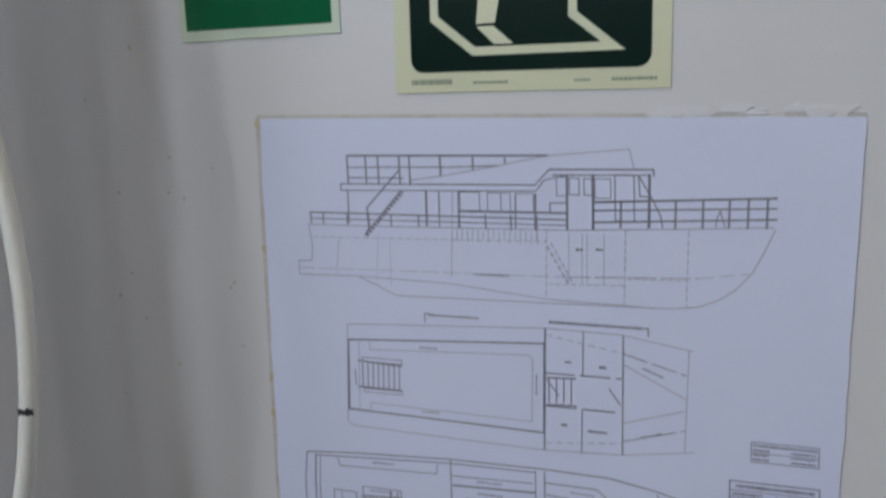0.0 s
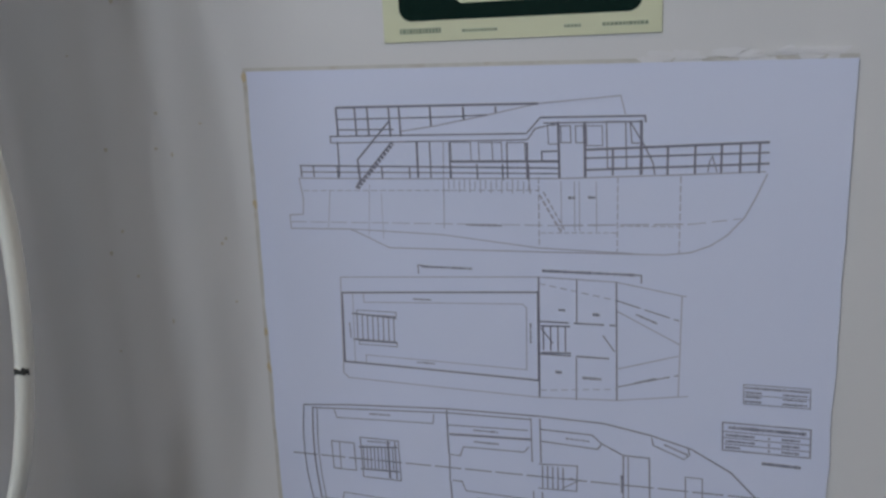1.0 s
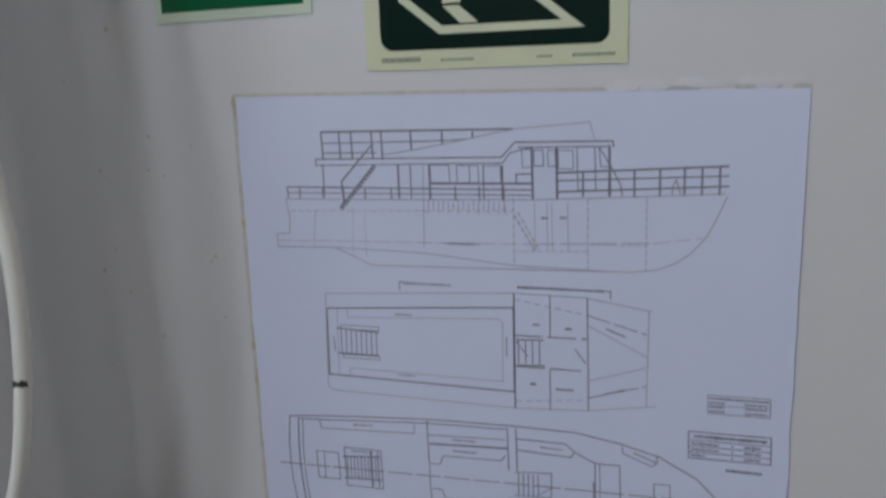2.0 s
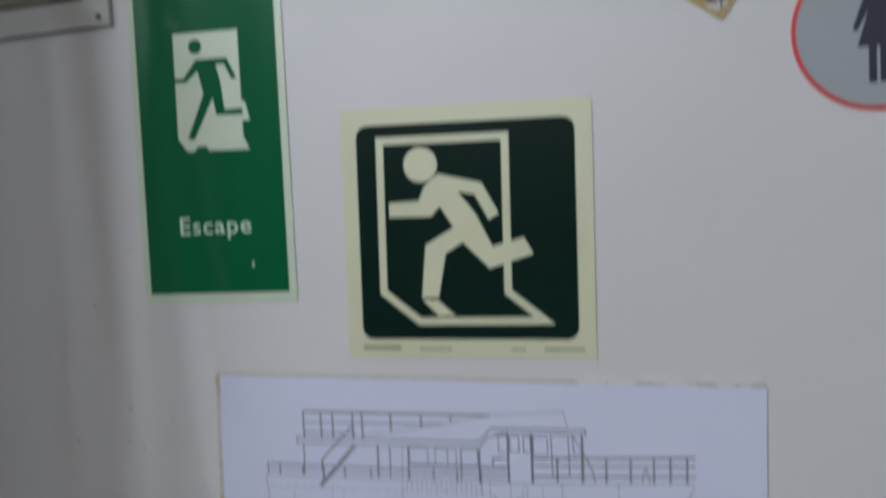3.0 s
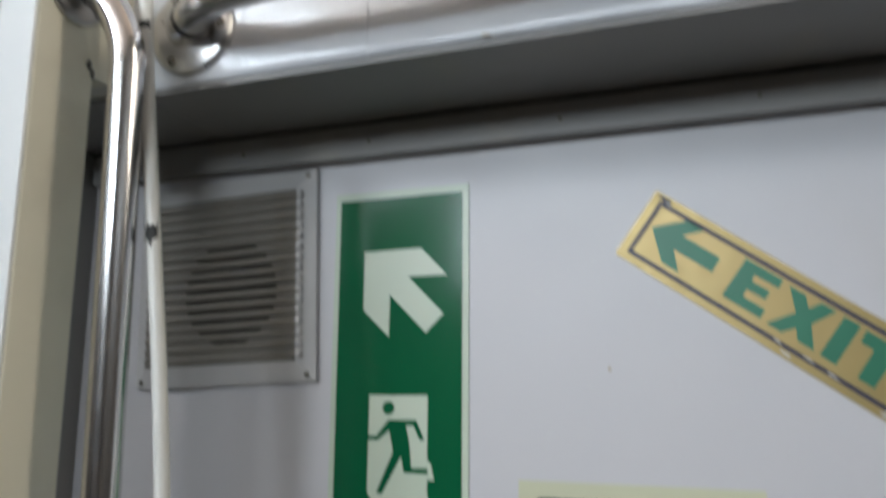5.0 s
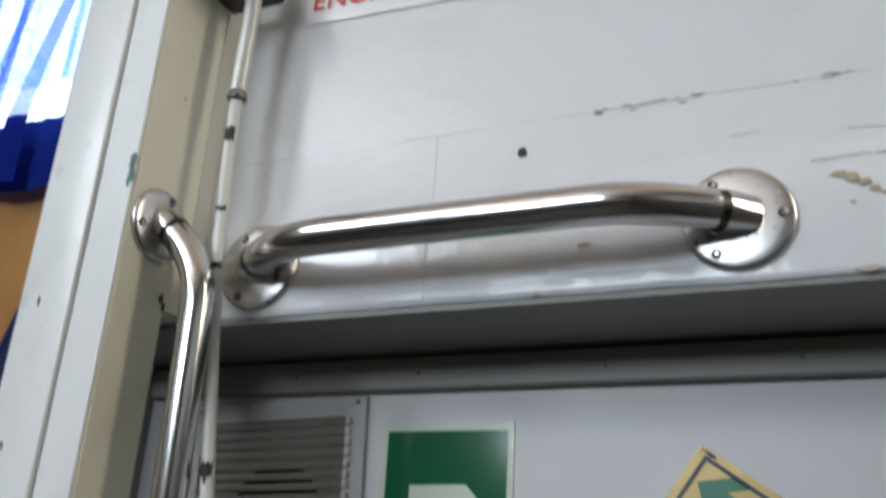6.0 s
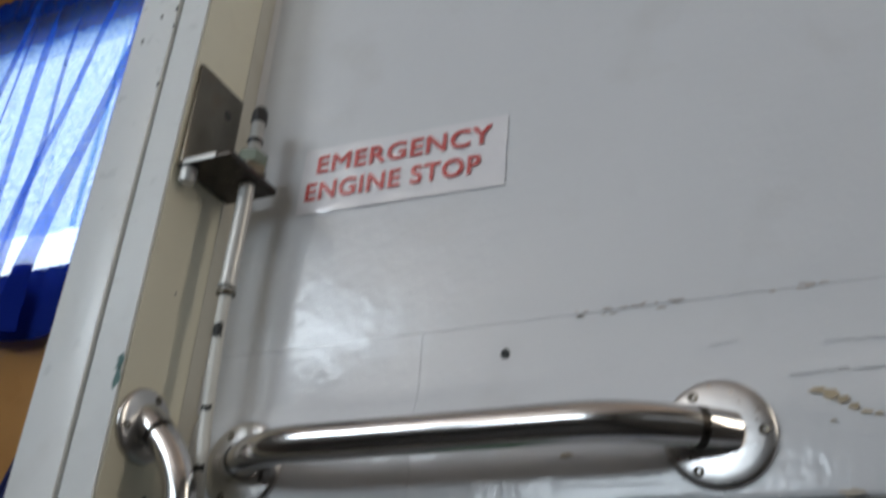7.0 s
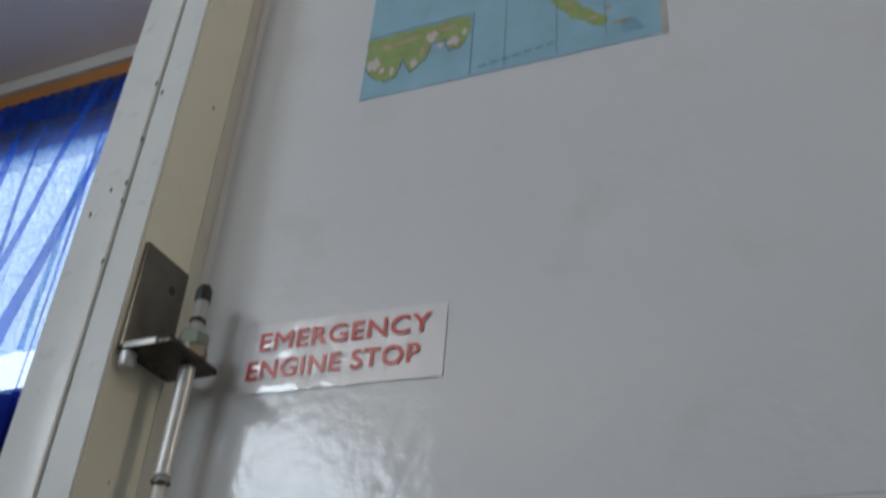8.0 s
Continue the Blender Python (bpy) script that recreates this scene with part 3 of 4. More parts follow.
part("piping", sweep(spline([(-1.255, 0.512, 2.288), (-1.295, 0.512, 2.248), (-1.342, 0.512, 2.12), (-1.385, 0.512, 2.0), (-1.44, 0.512, 1.82)]), 0.006, 10), NAVYCLOTH, cushion, smooth=True)

# ---- grab bars ----


def flange(parent, m, radius, turn):
    """A round, slightly domed fixing plate with three screws, its axis along m's z."""
    k = radius
    bm = lathe([(0, 0.0), (k, 0.0), (k + 0.0003, 0.0012), (k, 0.0028), (k - 0.0014, 0.0042), (k - 0.004, 0.0051), (k * 0.75, 0.0058), (k * 0.5, 0.0064), (0, 0.0068)], m, 56)
    plate_ob = part("flange", bm, BRUSHED, parent, smooth=True)
    for a in (turn, turn + 120, turn + 240):
        w = radians(a)
        at = m @ pose(0.78 * k * math.cos(w), 0.78 * k * math.sin(w), 0.0052)
        part("screw", lathe([(0, 0.0004), (0.0013, 0.0004), (0.0015, 0.0012), (0.0034, 0.0016), (0.0040, 0.0008), (0.0042, -0.001)], at, 14), DULL, plate_ob, "dull recessed screw", smooth=True)


def grab_bar(name, a, b, out, standoff, radius, flange_radius, bend, turn, label):
    """A bent tube whose ends slant into sleeves on two wall flanges; a and b are the flange centres, out the wall's normal."""
    a, b, out = Vector(a), Vector(b), Vector(out)
    along = (b - a).normalized()
    ob = thing(name, a, label, "grab bar", "stainless grab bars by the stairs")
    pts = []
    for i in range(25):
        w = i / 24
        pts.append(a + out * (0.001 + (standoff - 0.001) * (1 - (1 - w) ** 2.2)) + along * (bend * w - 0.007))
    ends = [b + out * (p - a).dot(out) - along * (p - a).dot(along) for p in pts]
    part("tube", sweep(pts + [pts[-1].lerp(ends[-1], s / 10) for s in range(1, 10)] + ends[::-1], radius, 28), STEEL, ob, smooth=True)
    facing = out.to_track_quat("Z", "Y").to_matrix().to_4x4()
    for p, run in ((a, pts), (b, ends)):
        flange(ob, Matrix.Translation(p) @ facing, flange_radius, turn)
        part("sleeve", sweep(run[:5], radius + 0.0009, 28), STEEL, ob, "sleeve welded to the flange", smooth=True)
        part("seam", sweep(run[4:6], radius + 0.0003, 28), DARKSTEEL, ob, "dark seam where the tube enters its sleeve", smooth=True)
    return ob


grab_bar("grab_bar", (-0.2425, PANEL_Y - 0.0094, 1.9745), (0.1727, PANEL_Y - 0.0094, 1.9753), (0, -1, 0), 0.054, 0.0155, 0.0405, 0.108, 0,
         "polished stainless steel grab bar on the white beam")
grab_bar("grab_bar", (JAMB_X + 0.0003, -0.2006, 1.998), (JAMB_X + 0.0003, -0.178, 1.06), (1, 0, 0), 0.056, 0.0138, 0.0330, 0.088, 75,
         "polished stainless steel grab bar upright on the cream jamb")

# ---- engine stop pull ----
pull = thing("engine_stop_pull", (-0.262, -0.185, 2.25), "steel bracket holding a threaded engine stop cable", "control cable")
bm = box(JAMB_X + 0.0003, JAMB_X + 0.0053, -0.232, -0.159, 2.2555, 2.383, 0.002)
back_plate = part("back_plate", bm, DULL, pull, smooth=True)
for y, z in ((-0.181, 2.350),):
    part("bolt_hole", lathe([(0, 0.0004), (0.005, 0.0003), (0.0054, 0)], pose(JAMB_X + 0.0053, y, z, 0, 90, 0), 18), CHIP, back_plate, "rusty open bolt hole")
part("bolt", lathe([(0, 0.006), (0.0035, 0.0058), (0.0055, 0.0035), (0.006, 0), (0, 0)], pose(JAMB_X + 0.0053, -0.187, 2.283, 0, 90, 0), 16), DULL, back_plate, smooth=True)
shelf = part("shelf", box(JAMB_X + 0.004, -0.244, -0.234, -0.154, 2.2515, 2.259, 0.002, 3), DARKSTEEL, pull, "worn bent steel ledge", smooth=True)
part("bolt", lathe([(0, -0.016), (0.007, -0.0155), (0.0085, -0.012), (0.0085, 0), (0, 0)], pose(-0.301, -0.224, 2.2515), 18), ZINC, shelf, smooth=True)
part("worn_edge", box(JAMB_X + 0.010, -0.262, -0.2352, -0.2336, 2.2522, 2.2588, 0.0006), ZINC, shelf, "edge worn to bright metal", smooth=True)
CX, CY = -0.2615, -0.181
bm = lathe([(0, 0.0), (0.0165, 0.0), (0.0178, 0.001), (0.0178, 0.0125), (0.0165, 0.0135), (0, 0.0135)], pose(CX, CY, 2.2592), 6)
part("nut", bm, DULL, pull)
bm = lathe([(0, 0.0), (0.0150, 0.0), (0.0162, 0.001), (0.0162, 0.0135), (0.0150, 0.0150), (0, 0.0150)], pose(CX, CY, 2.2730, 0, 0, 20), 6)
part("nut", bm, VERDIGRIS, pull, "greenish tarnished nut")
bm = bmesh.new()
stud = [(0, 0)]
for i in range(14):
    stud += [(0.0072, 0.0017 * 2 * i), (0.0062, 0.0017 * (2 * i + 1))]
lathe(stud + [(0, 0.0485)], pose(CX, CY, 2.2870), 18, bm)
part("threaded_stud", bm, ZINC, pull, smooth=True)
part("lock_ring", lathe([(0.005, -0.002), (0.0082, -0.002), (0.0086, 0), (0.0082, 0.002), (0.005, 0.002)], pose(CX, CY, 2.3045), 18), RUBBER, pull, "black ring", smooth=True)
part("end_cap", lathe([(0, 0), (0.0082, 0), (0.0086, 0.003), (0.0082, 0.014), (0.0055, 0.0195), (0, 0.0205)], pose(CX, CY, 2.328), 18), RUBBER, pull, "black rubber cap", smooth=True)
CABLE = [(-0.2615, -0.181, 2.2545), (-0.262, -0.180, 2.215), (-0.2635, -0.180, 2.138), (-0.263, -0.180, 2.08), (-0.2555, -0.180, 1.96), (-0.2335, -0.180, 1.788), (-0.219, -0.180, 1.68),
         (-0.2085, -0.180, 1.584), (-0.2015, -0.180, 1.494), (-0.191, -0.180, 1.405), (-0.1845, -0.180, 1.345), (-0.183, -0.180, 1.30), (-0.186, -0.180, 1.255), (-0.193, -0.180, 1.21), (-0.205, -0.180, 1.163), (-0.225, -0.180, 1.11),
         (-0.262, -0.180, 1.0), (-0.285, -0.180, 0.8), (-0.29, -0.180, 0.0)]
line = spline(CABLE, 8)
upper = [p for p in line if p.z >= 2.136]
part("guide_tube", sweep(upper, 0.0082, 18), ZINC, pull, "scratched metal guide tube", smooth=True)
for z, metal in ((2.131, DULL), (2.139, ZINC)):
    part("clip", lathe([(0.006, -0.0022), (0.0088, -0.0022), (0.0095, -0.0012), (0.0095, 0.0012), (0.0088, 0.0022), (0.006, 0.0022)], pose(-0.2635, -0.180, z, 6, 4, 0), 18), metal, pull, "worn metal ring", smooth=True)
part("cable", sweep([p for p in line if p.z <= 2.143], 0.0058, 14), SHEATH, pull, "white painted cable sheath with chipped paint", smooth=True)


def cable_at(z):
    near = min(line, key=lambda p: abs(p.z - z))
    return near


for k, (z, h) in enumerate(((2.0915, 0.010), (2.016, 0.0035), (1.962, 0.004), (1.788, 0.011), (1.584, 0.007), (1.553, 0.007), (1.490, 0.018), (1.228, 0.004))):
    bm = bmesh.new()
    low, high = [], []
    wob = random.Random(k)
    for i in range(9):
        a = radians(-150 + 16 * i) if k % 2 else radians(-120 + 12 * i)
        c0 = cable_at(z)
        lo, hi = z - h * wob.uniform(0.3, 1), z + h * wob.uniform(0.3, 1)
        low.append(bm.verts.new((c0.x + 0.0062 * math.cos(a), c0.y + 0.0062 * math.sin(a), lo)))
        high.append(bm.verts.new((c0.x + 0.0062 * math.cos(a), c0.y + 0.0062 * math.sin(a), hi)))
    for i in range(8):
        bm.faces.new((low[i], low[i + 1], high[i + 1], high[i]))
    part("paint_chip", bm, CHIP, pull, "black chip in the paint")

# ---- emergency label ----
label = thing("warning_label", (-0.118, PANEL_Y, 2.228), "wrinkled white sticker with red engine stop lettering", "label")
bm = bmesh.new()
grid = []
LA = radians(-2.0)


def label_y(u, v):
    return PANEL_Y - 0.0009 - 0.0016 * (0.5 + 0.5 * noise.noise((u * 40, v * 70, 2))) * (1.3 - u / 0.25)


for j in range(17):
    row = []
    for i in range(61):
        u, v = 0.2325 * i / 60, 0.081 * j / 16
        row.append(bm.verts.new((-0.2345 + u * math.cos(LA) - v * math.sin(LA), label_y(u, v), 2.2388 + u * math.sin(LA) + v * math.cos(LA))))
    grid.append(row)
for a, b in zip(grid, grid[1:]):
    for i in range(60):
        bm.faces.new((a[i], a[i + 1], b[i + 1], b[i]))
part("sticker", bm, STICKER, label, smooth=True)
part("lettering", bold("EMERGENCY", 0.0295, -0.2175, PANEL_Y - 0.0027, 2.2868, -1.6, 1.14, 1.06, 0.0012), FADEDRED, label, "red capital letters")
part("lettering", bold("ENGINE STOP", 0.0295, -0.2275, PANEL_Y - 0.0027, 2.2540, -1.6, 1.03, 1.07, 0.0012), FADEDRED, label, "red capital letters")

# ---- map ----
chart = thing("map_sheet", (-0.133, PANEL_Y, 2.613), "blue sea map sheet with green land, stuck to the panel", "map")
MA = -1.83


def on_map(pts):
    return placed(pts, -0.133, 2.6255, MA)


part("sheet", plate(on_map([(0, 0), (378, 0), (378, 275), (0, 275)]), PANEL_Y, 0.0008), SEA, chart)
rnd = random.Random(11)


def coast(pts, rough, seed):
    """An outline with the small bays of a coast."""
    r, out = random.Random(seed), []
    for i, p in enumerate(pts):
        q = pts[(i + 1) % len(pts)]
        for s in range(5):
            k = s / 5
            out.append((p[0] + (q[0] - p[0]) * k + r.uniform(-rough, rough), p[1] + (q[1] - p[1]) * k + r.uniform(-rough, rough)))
    return out


part("land", plate(on_map(coast([(1, 105), (70, 107), (143, 106), (143, 74), (131, 54), (118, 52), (109, 74), (94, 73), (85, 48), (66, 29), (54, 57), (47, 29), (32, 24), (15, 34), (1, 56)], 2.4, 3)), PANEL_Y - 0.0008, 0.0002), LAND, chart, "green printed land")
part("land", plate(on_map(coast([(244, 112), (262, 104), (275, 90), (292, 66), (314, 44), (311, 29), (286, 47), (265, 69), (252, 84)], 2.6, 5)), PANEL_Y - 0.0008, 0.0002), LAND, chart, "green printed land")
part("land", plate(on_map(coast([(40, 190), (90, 178), (140, 198), (190, 208), (180, 240), (110, 255), (50, 240)], 5, 6)), PANEL_Y - 0.0008, 0.0002), LAND, chart, "green printed land")
bm = bmesh.new()
for x, z, a, b, sd in ((92, 84, 8, 10, 1), (122, 68, 7, 9, 2), (14, 58, 9, 11, 3), (136, 80, 4, 5, 4), (40, 38, 3, 8, 5), (70, 44, 5, 7, 6), (26, 44, 4, 6, 7), (104, 66, 5, 6, 8)):
    plate(on_map(blot(x, z, a, b, 14, 0.4, sd)), PANEL_Y - 0.001, 0.0002, bm)
part("towns", bm, TOWN, chart, kind="stuff")
bm = bmesh.new()
for x, z, a, b, sd in ((60, 88, 16, 5, 11), (30, 84, 9, 6, 12), (112, 94, 14, 4, 13), (80, 62, 4, 8, 14), (270, 84, 5, 5, 15), (298, 50, 6, 4, 16), (330, 34, 9, 3, 17), (316, 62, 5, 3, 18)):
    plate(on_map(blot(x, z, a, b, 14, 0.5, sd)), PANEL_Y - 0.00105, 0.0002, bm)
part("hills", bm, RUST, chart, "brownish printed hills", kind="stuff")
part("coast_line", ribbon(on_map(coast([(1, 56), (15, 33), (32, 23), (47, 28), (54, 56), (66, 28), (85, 47), (94, 72), (109, 73), (118, 51), (131, 53), (143, 73)], 1.8, 3)[:-5]), 0.0009, PANEL_Y - 0.0013), MAPLINE, chart)
bm = bmesh.new()
for k in range(7):
    ribbon(on_map([(158 + k * 14, 12 + 1.8 * k), (168 + k * 14, 13 + 1.8 * k)]), 0.0030, PANEL_Y - 0.001, bm=bm)
for k in range(4):
    ribbon(on_map([(330, 16 + 6 * k), (356 - 3 * k, 16 + 6 * k)]), 0.0016, PANEL_Y - 0.001, bm=bm)
part("map_print", bm, MAPBLUE, chart, "unreadable blue printing", kind="stuff")
part("inset_border", ribbon(on_map([(1, 109), (147, 109), (147, 1)]), 0.0010, PANEL_Y - 0.001), MAPLINE, chart)
bm = bmesh.new()
for x in (190, 254, 312):
    ribbon(on_map([(x, 4 if x < 300 else 18), (x, 270)]), 0.0006, PANEL_Y - 0.001, bm=bm)
part("grid_lines", bm, MAPLINE, chart)
part("edge_tape", plate(on_map([(374, -1), (381, -1), (381, 276), (374, 276)]), PANEL_Y - 0.0008, 0.0002), TAPE, chart, "browned tape")

# ---- loudspeaker grille ----
speaker = thing("loudspeaker", (-0.286, 0.0, 1.681), "grey-brown plastic loudspeaker with a louvred grille", "loudspeaker")
SX0, SX1, SZ0, SZ1 = -0.386, -0.186, 1.681, 1.881
GX0, GX1, GZ0, GZ1 = -0.370, -0.203, 1.700, 1.861


def frame_ring(x0, x1, z0, z1, a, b, c, d, y0, y1):
    """A picture-frame shape that slopes from its outer edge (y0) to its inner edge (y1)."""
    bm = bmesh.new()
    o = [(x0, z0), (x1, z0), (x1, z1), (x0, z1)]
    i = [(a, c), (b, c), (b, d), (a, d)]
    rings = [[bm.verts.new((x, y, z)) for x, z in pts] for pts, y in ((o, -0.0004), (o, y0), (i, y1), (i, -0.002))]
    for p, q in zip(rings, rings[1:]):
        for k in range(4):
            bm.faces.new((p[k], p[(k + 1) % 4], q[(k + 1) % 4], q[k]))
    return bm


part("frame", frame_ring(SX0, SX1, SZ0, SZ1, GX0, GX1, GZ0, GZ1, -0.006, -0.014), GRILLEFRAME, speaker, "shiny pale plastic frame")
bm = bmesh.new()
hole = disc(-0.275, 1.768, 0.051, 48)
outer = []
for x, z in hole:
    dx, dz = x + 0.275, z - 1.768
    k = min((GX1 + 0.275) / abs(dx) if dx > 1e-6 else 9e9 if abs(dx) < 1e-6 else (-0.275 - GX0) / abs(dx),
            (GZ1 - 1.768) / abs(dz) if dz > 1e-6 else 9e9 if abs(dz) < 1e-6 else (1.768 - GZ0) / abs(dz))
    outer.append((-0.275 + dx * k, 1.768 + dz * k))
iv = [bm.verts.new((x, -0.0122, z)) for x, z in hole]
ov = [bm.verts.new((x, -0.0122, z)) for x, z in outer]
for k in range(48):
    j = (k + 1) % 48
    bm.faces.new((iv[k], iv[j], ov[j], ov[k]))
part("baffle", bm, GRILLE, speaker)
part("cone", lathe([(0, -0.0066), (0.02, -0.0068), (0.054, -0.0074)], pose(-0.275, 0, 1.768, 90, 0, 0) @ pose(0, 0, 0, 180), 40), CONE, speaker, "dark speaker cone", smooth=True)
bm = bmesh.new()
for v in ((GX0, -0.0062, GZ0), (GX1, -0.0062, GZ0), (GX1, -0.0062, GZ1), (GX0, -0.0062, GZ1)):
    bm.verts.new(v)
bm.faces.new(bm.verts)
part("rear_cloth", bm, CONE, speaker, "black cloth behind the louvres")
SLAT = None
for i in range(16):
    z = GZ0 + 0.0062 + i * (GZ1 - GZ0 - 0.0115) / 15
    if SLAT is None:
        bm = bmesh.new()
        prof = [(-0.0085, -0.0022), (-0.012, -0.0040), (-0.0155, -0.0034), (-0.0165, 0.0), (-0.0145, 0.0030), (-0.0085, 0.0030)]
        ends = [[bm.verts.new((x - BASE[speaker.name].x, y, dz)) for y, dz in prof] for x in (GX0 + 0.001, GX1 + 0.003)]
        for k in range(6):
            bm.faces.new((ends[0][k], ends[0][(k + 1) % 6], ends[1][(k + 1) % 6], ends[1][k]))
        bm.faces.new(ends[0])
        bm.faces.new(ends[1][::-1])
        SLAT = bpy.data.meshes.new("slat")
        bmesh.ops.recalc_face_normals(bm, faces=bm.faces)
        bm.to_mesh(SLAT)
        bm.free()
        SLAT.materials.append(GRILLE)
    slat = new("slat", SLAT)
    slat.parent = speaker
    slat.location = (0, 0, z - 1.681)
    # Pale bump at each slat's end: the reflection there is put into its colour.
    bm = lathe([(0, -0.0038), (0.0024, -0.0034), (0.0036, -0.0015), (0.0036, 0.0015), (0.0024, 0.0034), (0, 0.0038)], pose(GX1 + 0.003, -0.0135, z), 12)
    part("slat_end_glint", bm, GRILLEFRAME, speaker, "rounded louvre end, its glint put into pale plastic", smooth=True)
for x, z in ((-0.194, 1.688), (-0.194, 1.874), (-0.378, 1.874), (-0.378, 1.688)):
    part("screw", lathe([(0, 0.0032), (0.002, 0.003), (0.0034, 0.0015), (0.0034, 0)], pose(x, -0.0065, z, 90), 12), DULL, speaker, smooth=True)

speaker.rotation_euler = (0, radians(-1.9), 0)

# ---- escape sign ----
escape = thing("escape_sign", (-0.1075, 0.0, 1.458), "tall green escape sign with a pale luminous border", "sign")
EA = 0.05


def on_escape(pts):
    return placed(pts, -0.1672, 1.465, EA)


part("panel", plate(on_escape([(-5.5, -8), (126.5, -7.5), (126, 392), (-5, 392)]), 0.0, 0.0012), PALE, escape, "pale luminous border")
part("green_field", plate(on_escape([(0, 0), (120.2, 0), (120.2, 385), (0, 385)]), -0.0012, 0.0003), GREEN, escape, "glossy green print")
part("arrow", plate(on_escape([(25.5, 335.5), (81, 336.5), (106, 311), (69, 311), (103, 277), (86.5, 260.5), (51.5, 295.5), (51, 258), (25.5, 282.5)]), -0.0015, 0.0003), PALE, escape, "pale arrow")
part("pictogram", plate(on_escape([(33.5, 207), (89, 206.5), (89, 151.5), (92.3, 150), (95.4, 135.5), (89.2, 135.8), (89, 124), (94, 113), (58.7, 113.7), (54.5, 117.6), (46.6, 113.8), (40.4, 114), (33, 124)]), -0.0015, 0.0003), PALE, escape, "pale doorway symbol")
bm = plate(on_escape([(33.5, 172), (40.8, 171.8), (52.5, 185.7), (78.5, 185.5), (86.2, 169.1), (82.1, 168.4), (76.1, 180.7), (69, 180.6), (72.5, 166.2), (74.5, 145.2), (89.7, 145.3), (89.4, 140.4), (67.4, 141.2), (64.9, 154.9), (47.2, 122.9), (41.7, 123.7), (57.2, 158.5), (53.3, 176.6), (42.3, 168), (33.3, 168.2)]), -0.0018, 0.0002)
plate(on_escape(disc(52.2, 195.8, 5.7, 24)), -0.0018, 0.0002, bm)
plate(on_escape([(46.6, 113.6), (50, 117.5), (57, 117.5), (59.5, 113.4)]), -0.0018, 0.0002, bm)
part("pictogram", bm, GREEN, escape, "green symbol shapes")
# Small blemish whose highlight is painted as a pale speck.
part("blemish_glint", plate(on_escape(blot(91, 22, 1.0, 2.2, 8, 0.4, 5)), -0.0015, 0.0002), WHITEPRINT, escape)
part("lettering", bold("Escape", 0.0195, -0.1390, -0.0017, 1.5125, EA, 1.11, 1.08, 0.0003), WHITEPRINT, escape, "pale lettering")

# ---- square exit sign ----
square = thing("exit_direction_sign", (0.096, 0.0, 1.412), "square luminous escape sign with a dark green field", "sign")


def on_square(pts):
    return placed(pts, -0.0002, 1.4132, -0.73)


part("panel", plate(on_square([(0, 0), (190, 0), (190, 190), (0, 190)]), 0.0, 0.0012), GLOW, square, "cream luminous border")
part("dark_field", plate(on_square(rounded(12, 177.5, 14, 177, 9)), -0.0012, 0.0003), BLACKGREEN, square, "dark green print")
part("door_outline", ribbon(on_square([(30.5, 164.8), (126.5, 164.8), (126, 49.5), (153, 28), (58, 27.5), (30, 50)]), 0.0058, -0.0015, closed=True), GLOW, square, "cream doorway outline")
bm = plate(on_square([(75.4, 139), (108.3, 131.2), (120.7, 108.1), (113, 103.4), (102.5, 122.8), (90, 125), (103.3, 108), (115.4, 83.6), (138.6, 90.1), (145.8, 77.7), (112.8, 67.1), (92.8, 87), (79.5, 78.9), (73.2, 46), (59.9, 45.6), (63.9, 85.6), (86, 98.5), (76, 114.4), (69, 107), (36.5, 107), (36.5, 118), (59.8, 119), (64.5, 130.3)]), -0.0018, 0.0002)
plate(on_square(disc(62, 146, 13.1, 32)), -0.0018, 0.0002, bm)
plate(on_square([(60, 44), (72, 44), (86, 31.8), (72.5, 31.8)]), -0.0018, 0.0002, bm)
part("pictogram", bm, GLOW, square, "cream symbol shapes")
bm = bmesh.new()
rnd = random.Random(8)
for x0, x1, hgt in ((12, 42, 3.6), (57, 80, 1.8), (127, 138, 1.8), (152, 180, 2.2)):
    x = x0
    while x < x1:
        w = rnd.uniform(1.2, 2.6)
        plate(on_square([(x, 5.5), (x + w, 5.5), (x + w, 5.5 + hgt), (x, 5.5 + hgt)]), -0.0012, 0.0002, bm)
        x += w + 0.5
part("small_print", bm, FADED, square, "tiny unreadable printing", kind="stuff")

# ---- gold exit plate ----
XA = -35.24
exit_plate = thing("gold_exit_plate", (0.198, 0.0, 1.742), "worn gold plate with green exit lettering, hung askew", "sign")


def on_exit(pts):
    return placed(pts, 0.0879, 1.7862, XA)


part("panel", plate(on_exit(rounded(-1.5, 240, -1.5, 60.2, 2, 3)), 0.0, 0.0014), GOLD, exit_plate)
part("border", ribbon(on_exit([(7.5, 6.6), (232, 6.6), (232, 52.5), (7.5, 52.5)]), 0.0036, -0.0014, closed=True), NAVY, exit_plate, "dark blue border")
part("arrow", plate(on_exit([(12, 32.5), (34, 52), (50, 52), (36.5, 39), (71, 39), (71.5, 26), (37, 26), (50, 12), (34.5, 12)]), -0.0014, 0.0003), EXITGREEN, exit_plate, "green arrow")
bm = bmesh.new()
